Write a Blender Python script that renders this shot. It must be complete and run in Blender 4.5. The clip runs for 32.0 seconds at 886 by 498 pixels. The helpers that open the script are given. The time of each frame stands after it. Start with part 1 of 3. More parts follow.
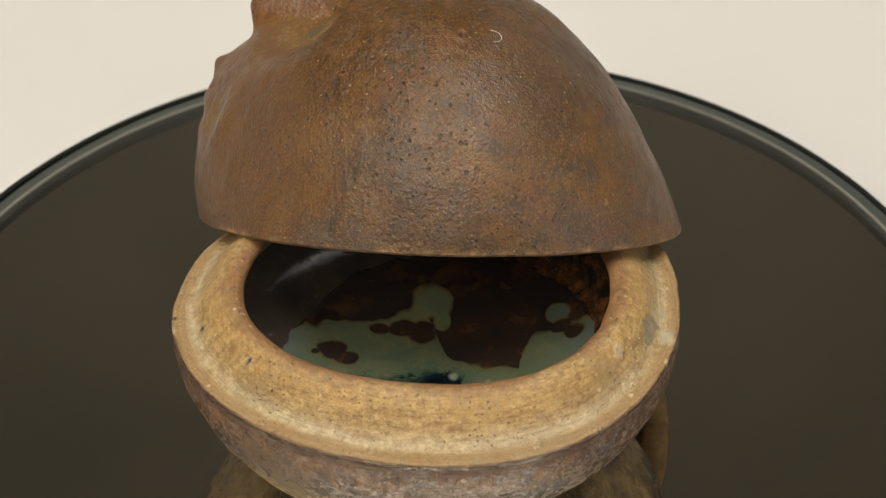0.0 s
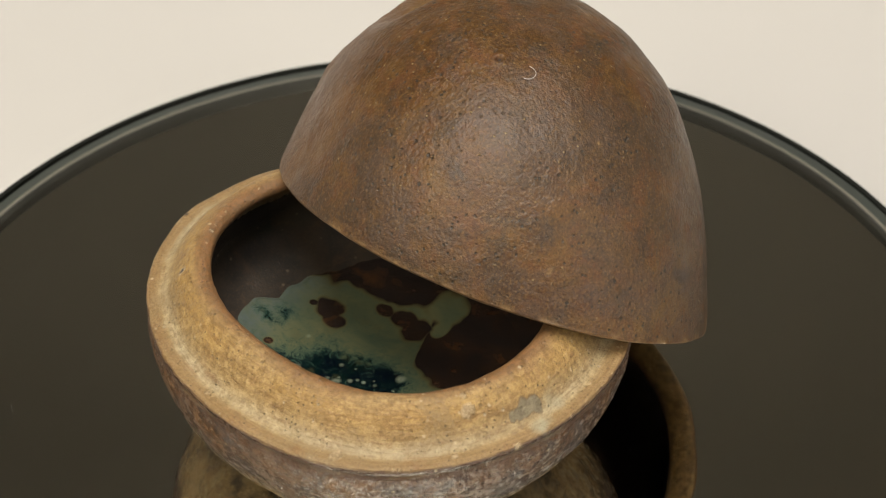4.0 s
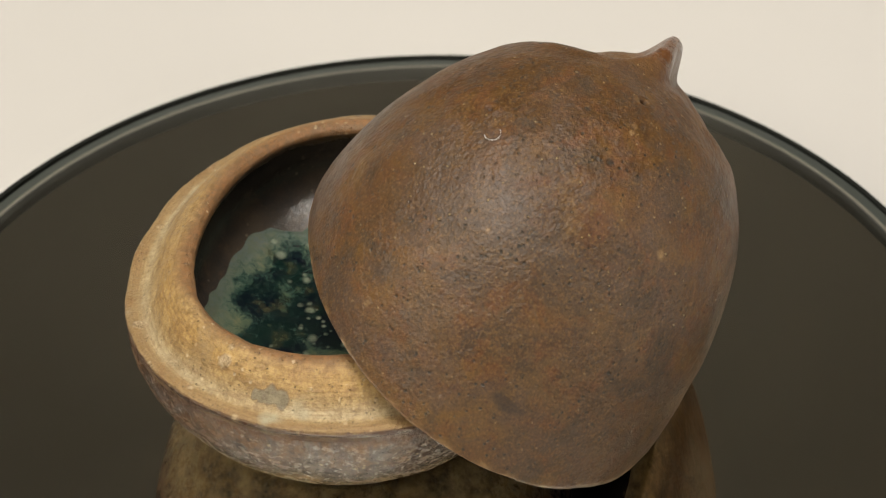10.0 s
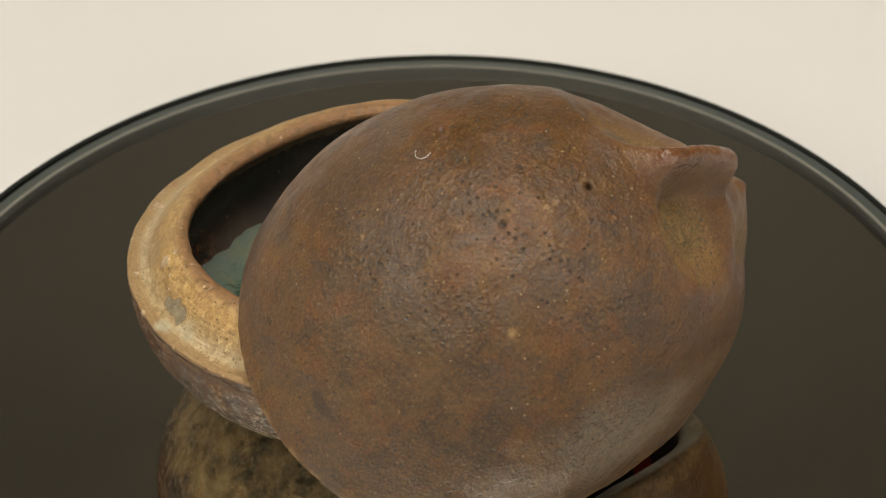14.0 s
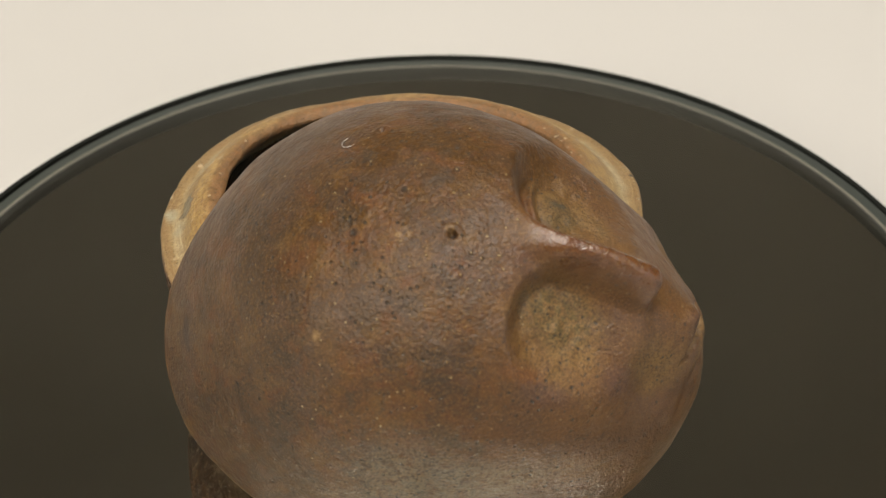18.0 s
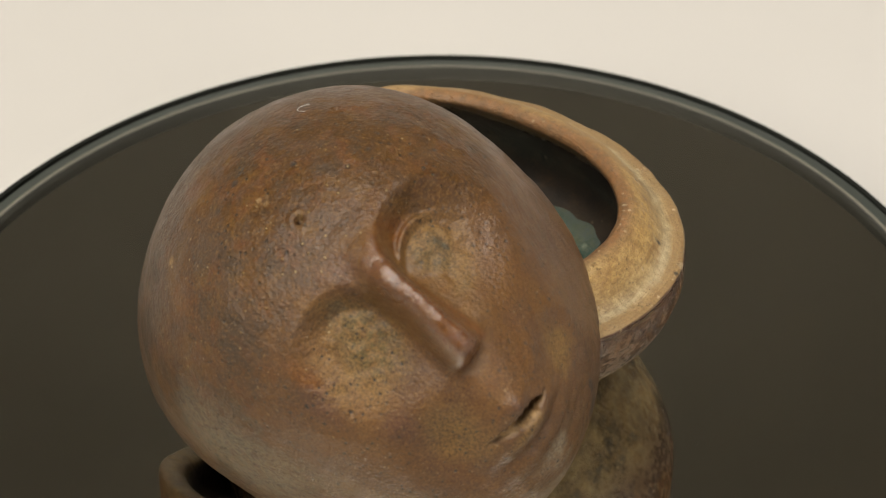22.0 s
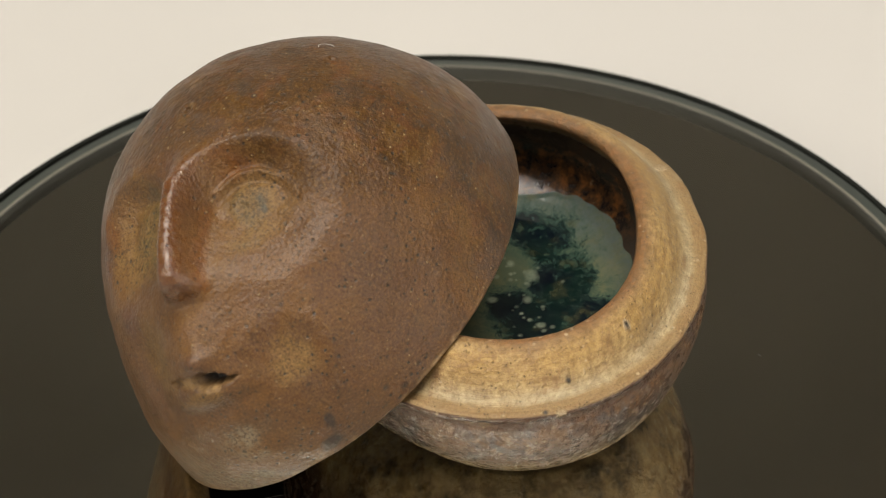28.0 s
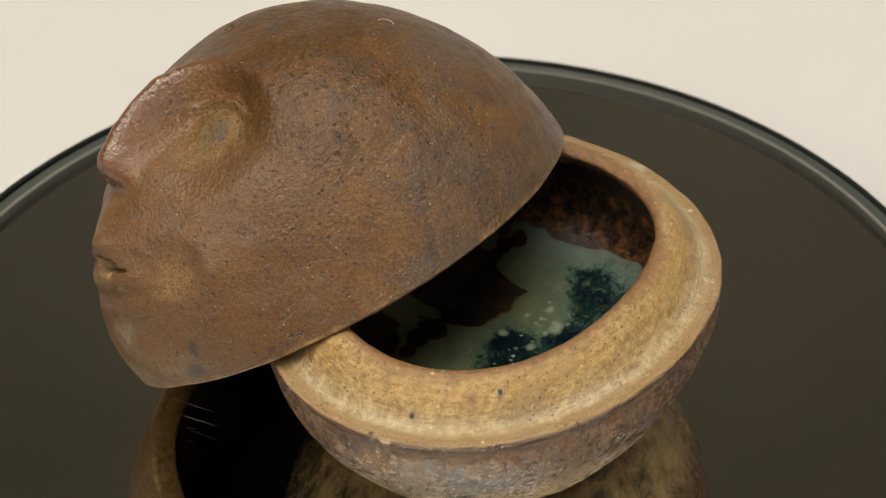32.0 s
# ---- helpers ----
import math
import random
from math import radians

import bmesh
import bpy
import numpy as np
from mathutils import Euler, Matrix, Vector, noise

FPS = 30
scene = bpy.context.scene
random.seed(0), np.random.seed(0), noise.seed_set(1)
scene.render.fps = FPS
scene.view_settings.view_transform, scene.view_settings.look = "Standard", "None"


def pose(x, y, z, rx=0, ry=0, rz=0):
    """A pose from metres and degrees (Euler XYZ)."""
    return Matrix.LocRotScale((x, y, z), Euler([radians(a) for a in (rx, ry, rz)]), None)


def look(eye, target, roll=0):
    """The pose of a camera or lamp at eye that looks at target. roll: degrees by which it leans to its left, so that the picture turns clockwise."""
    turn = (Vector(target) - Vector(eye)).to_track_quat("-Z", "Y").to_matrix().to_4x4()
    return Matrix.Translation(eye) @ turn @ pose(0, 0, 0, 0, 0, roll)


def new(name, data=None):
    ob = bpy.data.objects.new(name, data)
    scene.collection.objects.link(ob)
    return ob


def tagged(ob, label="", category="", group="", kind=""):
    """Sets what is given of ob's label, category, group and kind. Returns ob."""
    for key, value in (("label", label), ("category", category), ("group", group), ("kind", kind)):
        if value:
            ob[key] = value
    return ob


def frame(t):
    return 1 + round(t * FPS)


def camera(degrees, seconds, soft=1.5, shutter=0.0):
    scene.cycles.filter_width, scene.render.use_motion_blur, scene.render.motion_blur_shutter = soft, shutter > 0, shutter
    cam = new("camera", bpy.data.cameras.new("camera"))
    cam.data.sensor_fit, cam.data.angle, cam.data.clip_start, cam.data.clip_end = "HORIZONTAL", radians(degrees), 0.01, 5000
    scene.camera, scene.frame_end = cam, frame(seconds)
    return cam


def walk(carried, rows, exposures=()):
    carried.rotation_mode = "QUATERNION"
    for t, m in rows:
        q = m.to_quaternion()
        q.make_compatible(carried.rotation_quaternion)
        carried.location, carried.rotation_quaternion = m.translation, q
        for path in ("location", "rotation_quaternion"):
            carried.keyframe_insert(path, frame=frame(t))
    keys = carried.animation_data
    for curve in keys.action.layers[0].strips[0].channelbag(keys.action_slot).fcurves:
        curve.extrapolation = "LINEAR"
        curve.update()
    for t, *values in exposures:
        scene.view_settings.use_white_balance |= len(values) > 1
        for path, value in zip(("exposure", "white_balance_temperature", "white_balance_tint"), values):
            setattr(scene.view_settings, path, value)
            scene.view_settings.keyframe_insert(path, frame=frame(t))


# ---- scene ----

# Camera: one fixed long-lens view of a turntable; the turntable turns, the camera stands still.
SECONDS = 32.0
SPIN = -9.3624  # degrees a second, seen from above
cam = camera(21.09, SECONDS, soft=1.1)
EYE = look((0.0, -0.46993, 0.42939), (0.005786, 0.009143, 0.035865), -1.551)
walk(cam, [(0, EYE), (SECONDS, EYE)])
cam.data.dof.use_dof, cam.data.dof.focus_distance, cam.data.dof.aperture_fstop = True, 0.595, 20.0

# ---- light: an overhead softbox and two side softboxes of a small studio ----
world = bpy.data.worlds.new("world")
world.use_nodes = True
world.node_tree.nodes["Background"].inputs["Color"].default_value = (0.9, 0.85, 0.78, 1)
world.node_tree.nodes["Background"].inputs["Strength"].default_value = 0.05
scene.world = world


def softbox(name, eye, target, width, height, watts, colour):
    data = bpy.data.lights.new(name, "AREA")
    data.shape, data.size, data.size_y, data.energy, data.color = "RECTANGLE", width, height, watts, colour
    ob = new(name, data)
    ob.matrix_world = look(eye, target)
    return ob


softbox("overhead_softbox", (0.05, -0.16, 1.25), (0, 0, 0.03), 0.7, 0.7, 20.0, (1.0, 0.94, 0.85))
softbox("warm_softbox", (-0.72, -0.68, 0.92), (0, 0, 0.03), 0.85, 0.75, 11.5, (1.0, 0.91, 0.77))
softbox("cool_softbox", (1.0, -0.7, 0.5), (0, 0, 0.03), 0.55, 0.55, 4.5, (1.0, 0.94, 0.89))


# ---- materials ----
class Paint:
    """A node material with a Principled shader."""

    def __init__(self, name):
        self.mat = bpy.data.materials.new(name)
        self.mat.use_nodes = True
        self.tree = self.mat.node_tree
        self.bsdf = self.tree.nodes["Principled BSDF"]
        self.coords = self.tree.nodes.new("ShaderNodeTexCoord").outputs["Object"]

    def put(self, socket, value):
        if isinstance(value, bpy.types.NodeSocket):
            self.tree.links.new(value, socket)
        elif isinstance(value, tuple) and len(value) == 3 and socket.type == "RGBA":
            socket.default_value = (*value, 1)
        else:
            socket.default_value = value

    def set(self, **values):
        for key, value in values.items():
            self.put(self.bsdf.inputs[key.replace("_", " ").title().replace("Ior", "IOR")], value)
        return self

    def noise(self, scale, detail=3.0, rough=0.55, warp=0.0, vector=None):
        node = self.tree.nodes.new("ShaderNodeTexNoise")
        self.put(node.inputs["Vector"], vector or self.coords)
        for key, value in (("Scale", scale), ("Detail", detail), ("Roughness", rough), ("Distortion", warp)):
            node.inputs[key].default_value = value
        return node.outputs["Fac"]

    def cells(self, scale, feature="F1", out="Distance"):
        node = self.tree.nodes.new("ShaderNodeTexVoronoi")
        node.feature = feature
        self.put(node.inputs["Vector"], self.coords)
        node.inputs["Scale"].default_value = scale
        return node.outputs[out]

    def spots(self, scale, size, share):
        """Round spots of the given radius (in cells) in a share of the cells."""
        near = self.range(self.sum("ADD", self.cells(scale), self.range(self.noise(scale * 4, 2), 0.3, 0.7, -0.05, 0.05)), size * 0.45, size, 1.0, 0.0)
        return self.sum("MULTIPLY", near, self.range(self.cells(scale, out="Color"), 1 - share, 1.03 - share))

    def ramp(self, fac, *stops):
        node = self.tree.nodes.new("ShaderNodeValToRGB")
        while len(node.color_ramp.elements) < len(stops):
            node.color_ramp.elements.new(0.5)
        for element, (place, value) in zip(node.color_ramp.elements, stops):
            element.position = place
            element.color = (*value, 1) if isinstance(value, tuple) else (value, value, value, 1)
        self.put(node.inputs["Fac"], fac)
        return node.outputs["Color"]

    def range(self, fac, a, b, c=0.0, d=1.0):
        node = self.tree.nodes.new("ShaderNodeMapRange")
        self.put(node.inputs["Value"], fac)
        for key, value in (("From Min", a), ("From Max", b), ("To Min", c), ("To Max", d)):
            node.inputs[key].default_value = value
        return node.outputs["Result"]

    def sum(self, op, a, b):
        node = self.tree.nodes.new("ShaderNodeMath")
        node.operation = op
        self.put(node.inputs[0], a)
        self.put(node.inputs[1], b)
        return node.outputs[0]

    def mix(self, fac, a, b, blend="MIX"):
        node = self.tree.nodes.new("ShaderNodeMix")
        node.data_type, node.blend_type = "RGBA", blend
        self.put(node.inputs[0], fac)
        self.put(node.inputs[6], a)
        self.put(node.inputs[7], b)
        return node.outputs[2]

    def vector(self, x, y, z):
        node = self.tree.nodes.new("ShaderNodeCombineXYZ")
        for socket, value in zip(node.inputs, (x, y, z)):
            self.put(socket, value)
        return node.outputs[0]

    def split(self):
        node = self.tree.nodes.new("ShaderNodeSeparateXYZ")
        self.put(node.inputs[0], self.coords)
        return node.outputs

    def mask(self, name):
        node = self.tree.nodes.new("ShaderNodeAttribute")
        node.attribute_name = name
        return node.outputs["Fac"]

    def bump(self, height, strength, distance, normal=None):
        node = self.tree.nodes.new("ShaderNodeBump")
        node.inputs["Strength"].default_value, node.inputs["Distance"].default_value = strength, distance
        self.put(node.inputs["Height"], height)
        if normal:
            self.put(node.inputs["Normal"], normal)
        return node.outputs["Normal"]


def plain(name, colour, rough, metal=0.0, grain=60.0, amount=0.12, shine=0.5):
    p = Paint(name)
    n = p.noise(grain, 4)
    dark = tuple(c * (1 - amount) for c in colour)
    return p.set(base_color=p.ramp(n, (0.3, dark), (0.7, colour)), roughness=rough, metallic=metal, specular_ior_level=shine).mat


def clay_brown():
    """Salt-glazed brown stoneware of the lid."""
    p = Paint("clay_brown")
    big, mid, fine, tiny = p.noise(24, 5, 0.65, 0.8), p.noise(95, 6, 0.7, 0.5), p.noise(420, 5, 0.7), p.noise(1500, 4, 0.7)
    even = p.mask("smooth")
    rest = p.range(even, 0.0, 1.0, 1.0, 0.3)
    # dull grey-brown back with rust and violet clouds, warmer and more even front
    body = p.ramp(big, (0.34, (0.048, 0.03, 0.02)), (0.44, (0.072, 0.038, 0.021)), (0.53, (0.092, 0.042, 0.016)), (0.64, (0.108, 0.056, 0.02)))
    body = p.mix(p.sum("MULTIPLY", even, 0.8), body, p.ramp(big, (0.36, (0.1, 0.046, 0.022)), (0.5, (0.118, 0.054, 0.02)), (0.6, (0.142, 0.07, 0.027))))
    body = p.mix(p.sum("MULTIPLY", p.mask("grey"), p.range(mid, 0.36, 0.58, 0.2, 0.85)), body, (0.082, 0.054, 0.038))
    body = p.mix(p.sum("MULTIPLY", p.mask("plum"), p.range(fine, 0.3, 0.6, 0.5, 0.9)), body, p.ramp(fine, (0.4, (0.066, 0.032, 0.028)), (0.6, (0.098, 0.048, 0.036))))
    body = p.mix(p.sum("MULTIPLY", p.mask("warm"), p.range(mid, 0.32, 0.58, 0.55, 1.0)), body, p.ramp(fine, (0.4, (0.036, 0.015, 0.002)), (0.6, (0.074, 0.03, 0.004))))
    body = p.mix(p.sum("MULTIPLY", p.mask("rust"), p.range(fine, 0.3, 0.6, 0.6, 0.95)), body, p.ramp(fine, (0.4, (0.1, 0.03, 0.006)), (0.6, (0.16, 0.055, 0.011))))
    body = p.mix(p.sum("MULTIPLY", p.mask("sheen"), 0.75), body, p.ramp(fine, (0.4, (0.075, 0.02, 0.004)), (0.6, (0.125, 0.037, 0.007))))
    gold = p.sum("MULTIPLY", p.range(mid, 0.5, 0.63, 0.0, 0.6), rest)
    gold = p.sum("MAXIMUM", gold, p.sum("MULTIPLY", p.mask("golden"), p.range(fine, 0.36, 0.6, 0.2, 0.75)))
    body = p.mix(gold, body, p.ramp(fine, (0.4, (0.12, 0.058, 0.019)), (0.6, (0.175, 0.096, 0.032))))
    ruddy = p.sum("MULTIPLY", p.range(p.noise(130, 5, 0.7, 0.6), 0.48, 0.62, 0.0, 0.75), rest)
    body = p.mix(ruddy, body, p.ramp(fine, (0.4, (0.085, 0.032, 0.014)), (0.6, (0.14, 0.056, 0.023))))
    dusk = p.sum("MULTIPLY", p.range(mid, 0.49, 0.38, 0.0, 0.75), rest)
    dusk = p.sum("MAXIMUM", dusk, p.sum("MULTIPLY", p.mask("dusky"), p.range(fine, 0.36, 0.6, 0.8, 0.35)))
    body = p.mix(dusk, body, p.ramp(fine, (0.4, (0.03, 0.022, 0.017)), (0.6, (0.06, 0.04, 0.029))))
    violet = p.sum("MULTIPLY", p.range(p.noise(48, 5, 0.7, 0.6), 0.49, 0.62, 0.0, 0.7), rest)
    body = p.mix(violet, body, p.ramp(fine, (0.4, (0.06, 0.04, 0.034)), (0.6, (0.095, 0.062, 0.05))))
    body = p.mix(p.sum("MULTIPLY", p.mask("tan"), p.range(fine, 0.36, 0.6, 0.35, 0.95)), body, p.ramp(tiny, (0.4, (0.12, 0.066, 0.024)), (0.6, (0.215, 0.122, 0.043))))
    olive = p.sum("MULTIPLY", p.mask("olive"), p.range(p.noise(520, 4, 0.7), 0.42, 0.58, 0.15, 0.95))
    body = p.mix(olive, body, p.ramp(tiny, (0.42, (0.058, 0.044, 0.02)), (0.58, (0.13, 0.09, 0.036))))
    # grey ash on the chin, and a pale sheen painted along one lower side
    body = p.mix(p.sum("MULTIPLY", p.mask("ash_sheen"), p.range(fine, 0.36, 0.6, 0.1, 0.9)), body, p.ramp(tiny, (0.42, (0.15, 0.12, 0.095)), (0.6, (0.32, 0.275, 0.225))))
    body = p.mix(p.sum("MULTIPLY", p.range(fine, 0.49, 0.62, 0.0, 0.45), rest), body, (0.036, 0.024, 0.018))
    body = p.mix(p.range(tiny, 0.52, 0.64, 0.0, 0.5), body, (0.19, 0.105, 0.042))
    body = p.mix(p.range(tiny, 0.36, 0.46, 0.6, 0.0), body, (0.04, 0.022, 0.014))
    # iron spots, blue-grey and sparse, and pale grit
    iron = p.sum("MULTIPLY", p.sum("MAXIMUM", p.spots(240, 0.14, 0.75), p.spots(520, 0.25, 0.6)), p.range(p.noise(40, 3), 0.4, 0.56, 0.3, 1.0))
    iron = p.sum("MAXIMUM", p.sum("MULTIPLY", iron, 1.0), p.sum("MULTIPLY", p.mask("spot"), p.range(tiny, 0.36, 0.56, 0.35, 1.0)))
    body = p.mix(p.sum("MULTIPLY", iron, 0.88), body, (0.027, 0.025, 0.024))
    grit = p.sum("MULTIPLY", p.spots(640, 0.24, 0.28), p.range(p.mask("pebbly"), 0.2, 1.0, 0.45, 1.0))
    body = p.mix(p.sum("MULTIPLY", grit, 0.75), body, p.ramp(p.noise(90, 2), (0.4, (0.2, 0.12, 0.045)), (0.6, (0.4, 0.3, 0.18))))
    body = p.mix(p.sum("MULTIPLY", p.mask("slate"), p.range(fine, 0.34, 0.58, 0.35, 1.0)), body, p.ramp(tiny, (0.42, (0.035, 0.036, 0.034)), (0.6, (0.085, 0.078, 0.06))))
    body = p.mix(1.0, body, (0.98, 0.995, 0.86), "MULTIPLY")
    body = p.mix(p.mask("dark"), body, (0.024, 0.0208, 0.02))
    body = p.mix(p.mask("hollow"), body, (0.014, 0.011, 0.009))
    body = p.mix(p.mask("red"), body, (0.4, 0.02, 0.015))
    body = p.mix(p.mask("torn"), body, p.ramp(fine, (0.4, (0.12, 0.07, 0.03)), (0.6, (0.3, 0.19, 0.085))))
    gloss = p.range(p.noise(170, 5, 0.7), 0.36, 0.62, 0.33, 0.48)
    gloss = p.sum("ADD", gloss, p.sum("MULTIPLY", p.mask("tan"), 0.2))
    gloss = p.sum("SUBTRACT", gloss, p.sum("MULTIPLY", p.mask("sheen"), 0.17))
    gloss = p.sum("ADD", gloss, p.sum("MULTIPLY", p.mask("ash_sheen"), 0.12))
    # pebbled salt glaze: coarse on the crown and back, orange peel on the front
    pebble = p.range(p.noise(520, 3, 0.6), 0.36, 0.64)
    height = p.sum("MULTIPLY", pebble, p.range(p.noise(80, 3), 0.36, 0.6, 0.35, 1.0))
    height = p.sum("MULTIPLY", height, p.range(p.mask("pebbly"), 0.0, 1.0, 0.15, 0.55))
    peel = p.sum("ADD", p.range(p.cells(760), 0.05, 0.75, 1.0, 0.0), p.range(p.noise(1100, 2, 0.5), 0.3, 0.7))
    patch = p.range(p.noise(55, 3, 0.6), 0.4, 0.62, 0.25, 1.0)
    height = p.sum("ADD", height, p.sum("MULTIPLY", p.sum("MULTIPLY", peel, patch), p.range(p.mask("tan"), 0.0, 1.0, 0.42, 0.25)))
    height = p.sum("ADD", height, p.sum("MULTIPLY", p.noise(2100, 2, 0.6), 0.55))
    height = p.sum("ADD", height, p.sum("MULTIPLY", grit, 0.8))
    height = p.sum("SUBTRACT", height, p.sum("MULTIPLY", iron, p.range(p.mask("pebbly"), 0.0, 1.0, 0.4, 1.0)))
    return p.set(base_color=body, roughness=gloss, specular_ior_level=p.sum("ADD", p.range(p.mask("warm"), 0.0, 1.0, 0.36, 0.24), p.sum("MULTIPLY", p.mask("sheen"), 0.4)), normal=p.bump(height, 1.0, 0.00029)).mat


def clay_bowl():
    """Buff stoneware rim, grey salt-glazed body and dark glazed inside of the bowl."""
    p = Paint("clay_bowl")
    big, mid, fine = p.noise(45, 5, 0.65, 0.5), p.noise(420, 6, 0.75), p.noise(1500, 4, 0.7)
    x, y, z = p.split()
    rings = p.noise(1.0, 5, 0.72, 0.0, p.vector(p.sum("MULTIPLY", x, 90.0), p.sum("MULTIPLY", y, 90.0), p.sum("MULTIPLY", p.mask("rings"), 26.0)))
    body = p.ramp(mid, (0.36, (0.18, 0.112, 0.041)), (0.5, (0.295, 0.2, 0.082)), (0.62, (0.42, 0.305, 0.14)))
    body = p.mix(p.sum("MULTIPLY", p.mask("ochre"), p.range(big, 0.35, 0.62, 0.4, 1.0)), body, p.ramp(mid, (0.36, (0.22, 0.12, 0.03)), (0.62, (0.41, 0.25, 0.07))))
    body = p.mix(p.sum("MULTIPLY", p.mask("pale"), p.range(big, 0.34, 0.6, 0.45, 1.0)), body, p.ramp(mid, (0.38, (0.29, 0.235, 0.135)), (0.6, (0.45, 0.38, 0.24))))
    body = p.mix(p.sum("MULTIPLY", p.mask("outer"), p.range(mid, 0.34, 0.6, 0.2, 0.85)), body, p.ramp(fine, (0.4, (0.13, 0.072, 0.028)), (0.6, (0.29, 0.18, 0.074))))
    body = p.mix(p.range(rings, 0.5, 0.62, 0.0, 0.4), body, (0.19, 0.095, 0.032))
    body = p.mix(p.range(rings, 0.5, 0.36, 0.0, 0.18), body, (0.48, 0.34, 0.155))
    body = p.mix(p.range(big, 0.52, 0.66, 0.0, 0.6), body, p.ramp(fine, (0.4, (0.19, 0.125, 0.055)), (0.6, (0.29, 0.21, 0.105))))
    body = p.mix(p.sum("MULTIPLY", p.mask("lip"), p.range(mid, 0.32, 0.58, 0.6, 1.0)), body, p.ramp(mid, (0.38, (0.095, 0.042, 0.015)), (0.6, (0.225, 0.108, 0.038))))
    lower = p.ramp(p.noise(130, 6, 0.75, 0.8), (0.38, (0.03, 0.021, 0.018)), (0.48, (0.07, 0.05, 0.043)), (0.62, (0.15, 0.122, 0.108)))
    lower = p.mix(p.range(mid, 0.52, 0.64, 0.0, 0.6), lower, (0.27, 0.24, 0.215))
    lower = p.mix(p.sum("MULTIPLY", p.range(big, 0.42, 0.58), 0.85), lower, p.ramp(mid, (0.36, (0.075, 0.042, 0.024)), (0.64, (0.19, 0.108, 0.055))))
    under = p.ramp(p.noise(120, 5, 0.7), (0.36, (0.075, 0.055, 0.036)), (0.46, (0.23, 0.16, 0.085)), (0.6, (0.42, 0.3, 0.165)))
    lower = p.mix(p.sum("MULTIPLY", p.mask("rust"), p.range(p.noise(120, 5, 0.7, 0.5), 0.42, 0.58, 0.0, 0.9)), lower, p.ramp(mid, (0.38, (0.1, 0.05, 0.024)), (0.62, (0.24, 0.125, 0.05))))
    body = p.mix(p.mask("low"), body, p.mix(p.mask("under"), lower, under))
    body = p.mix(p.sum("MULTIPLY", p.mask("edge"), p.range(p.noise(210, 5, 0.7), 0.4, 0.58, 0.1, 1.0)), body, (0.085, 0.042, 0.022))
    glaze = p.ramp(p.noise(60, 4, 0.6), (0.36, (0.028, 0.025, 0.023)), (0.64, (0.05, 0.039, 0.029)))
    clots = p.ramp(p.noise(260, 4, 0.7), (0.4, (0.012, 0.009, 0.008)), (0.52, (0.045, 0.022, 0.01)), (0.66, (0.15, 0.058, 0.017)))
    glaze = p.mix(p.mask("clotted"), glaze, clots)
    body = p.mix(p.mask("inside"), body, glaze)
    body = p.mix(p.range(fine, 0.52, 0.66, 0.0, 0.5), body, p.mix(0.6, body, (0.08, 0.05, 0.028)))
    open_clay = p.range(p.mask("inside"), 0.0, 1.0, 1.0, 0.2)
    pits = p.sum("MAXIMUM", p.sum("MAXIMUM", p.spots(480, 0.2, 0.16), p.spots(1000, 0.3, 0.35)), p.spots(210, 0.09, 0.35))
    pits = p.sum("MULTIPLY", pits, p.range(p.noise(70, 3), 0.4, 0.6, 0.25, 1.0))
    pits = p.sum("MULTIPLY", pits, open_clay)
    body = p.mix(p.sum("MULTIPLY", pits, 0.6), body, (0.085, 0.07, 0.055))
    grit = p.sum("MULTIPLY", p.spots(480, 0.28, 0.22), open_clay)
    body = p.mix(p.sum("MULTIPLY", grit, 0.6), body, (0.55, 0.43, 0.27))
    smudge = p.sum("MULTIPLY", p.range(p.noise(110, 5, 0.7, 0.6), 0.55, 0.68, 0.0, 0.6), p.sum("MULTIPLY", open_clay, p.range(p.mask("low"), 0, 1, 1.0, 0.2)))
    body = p.mix(smudge, body, p.ramp(mid, (0.4, (0.16, 0.075, 0.028)), (0.6, (0.26, 0.15, 0.06))))
    body = p.mix(p.range(p.mask("stain"), 0.15, 0.4, 0.0, 0.7), body, (0.12, 0.08, 0.045))
    body = p.mix(p.sum("MULTIPLY", p.mask("bloom"), p.range(mid, 0.36, 0.6, 0.3, 0.9)), body, (0.33, 0.31, 0.21))
    body = p.mix(p.range(p.mask("stain"), 0.4, 0.75), body, p.ramp(mid, (0.36, (0.13, 0.1, 0.06)), (0.62, (0.24, 0.205, 0.125))))
    body = p.mix(p.sum("MULTIPLY", p.mask("chip"), p.range(mid, 0.4, 0.54)), body, (0.52, 0.39, 0.23))
    body = p.mix(p.mask("hole"), body, (0.015, 0.013, 0.01))
    gloss = p.range(mid, 0.34, 0.66, 0.42, 0.62)
    gloss = p.sum("SUBTRACT", gloss, p.sum("MULTIPLY", p.mask("low"), p.range(big, 0.35, 0.62, 0.34, 0.2)))
    gloss = p.sum("SUBTRACT", gloss, p.sum("MULTIPLY", p.mask("inside"), 0.36))
    height = p.sum("SUBTRACT", p.noise(700, 4, 0.65), p.sum("MULTIPLY", pits, 0.9))
    height = p.sum("ADD", height, p.sum("MULTIPLY", p.mask("chip"), p.range(mid, 0.36, 0.6)))
    height = p.sum("ADD", height, p.sum("MULTIPLY", rings, 0.45))
    height = p.sum("ADD", height, p.sum("MULTIPLY", p.mask("low"), p.sum("MULTIPLY", p.noise(170, 5, 0.65, 0.6), 2.2)))
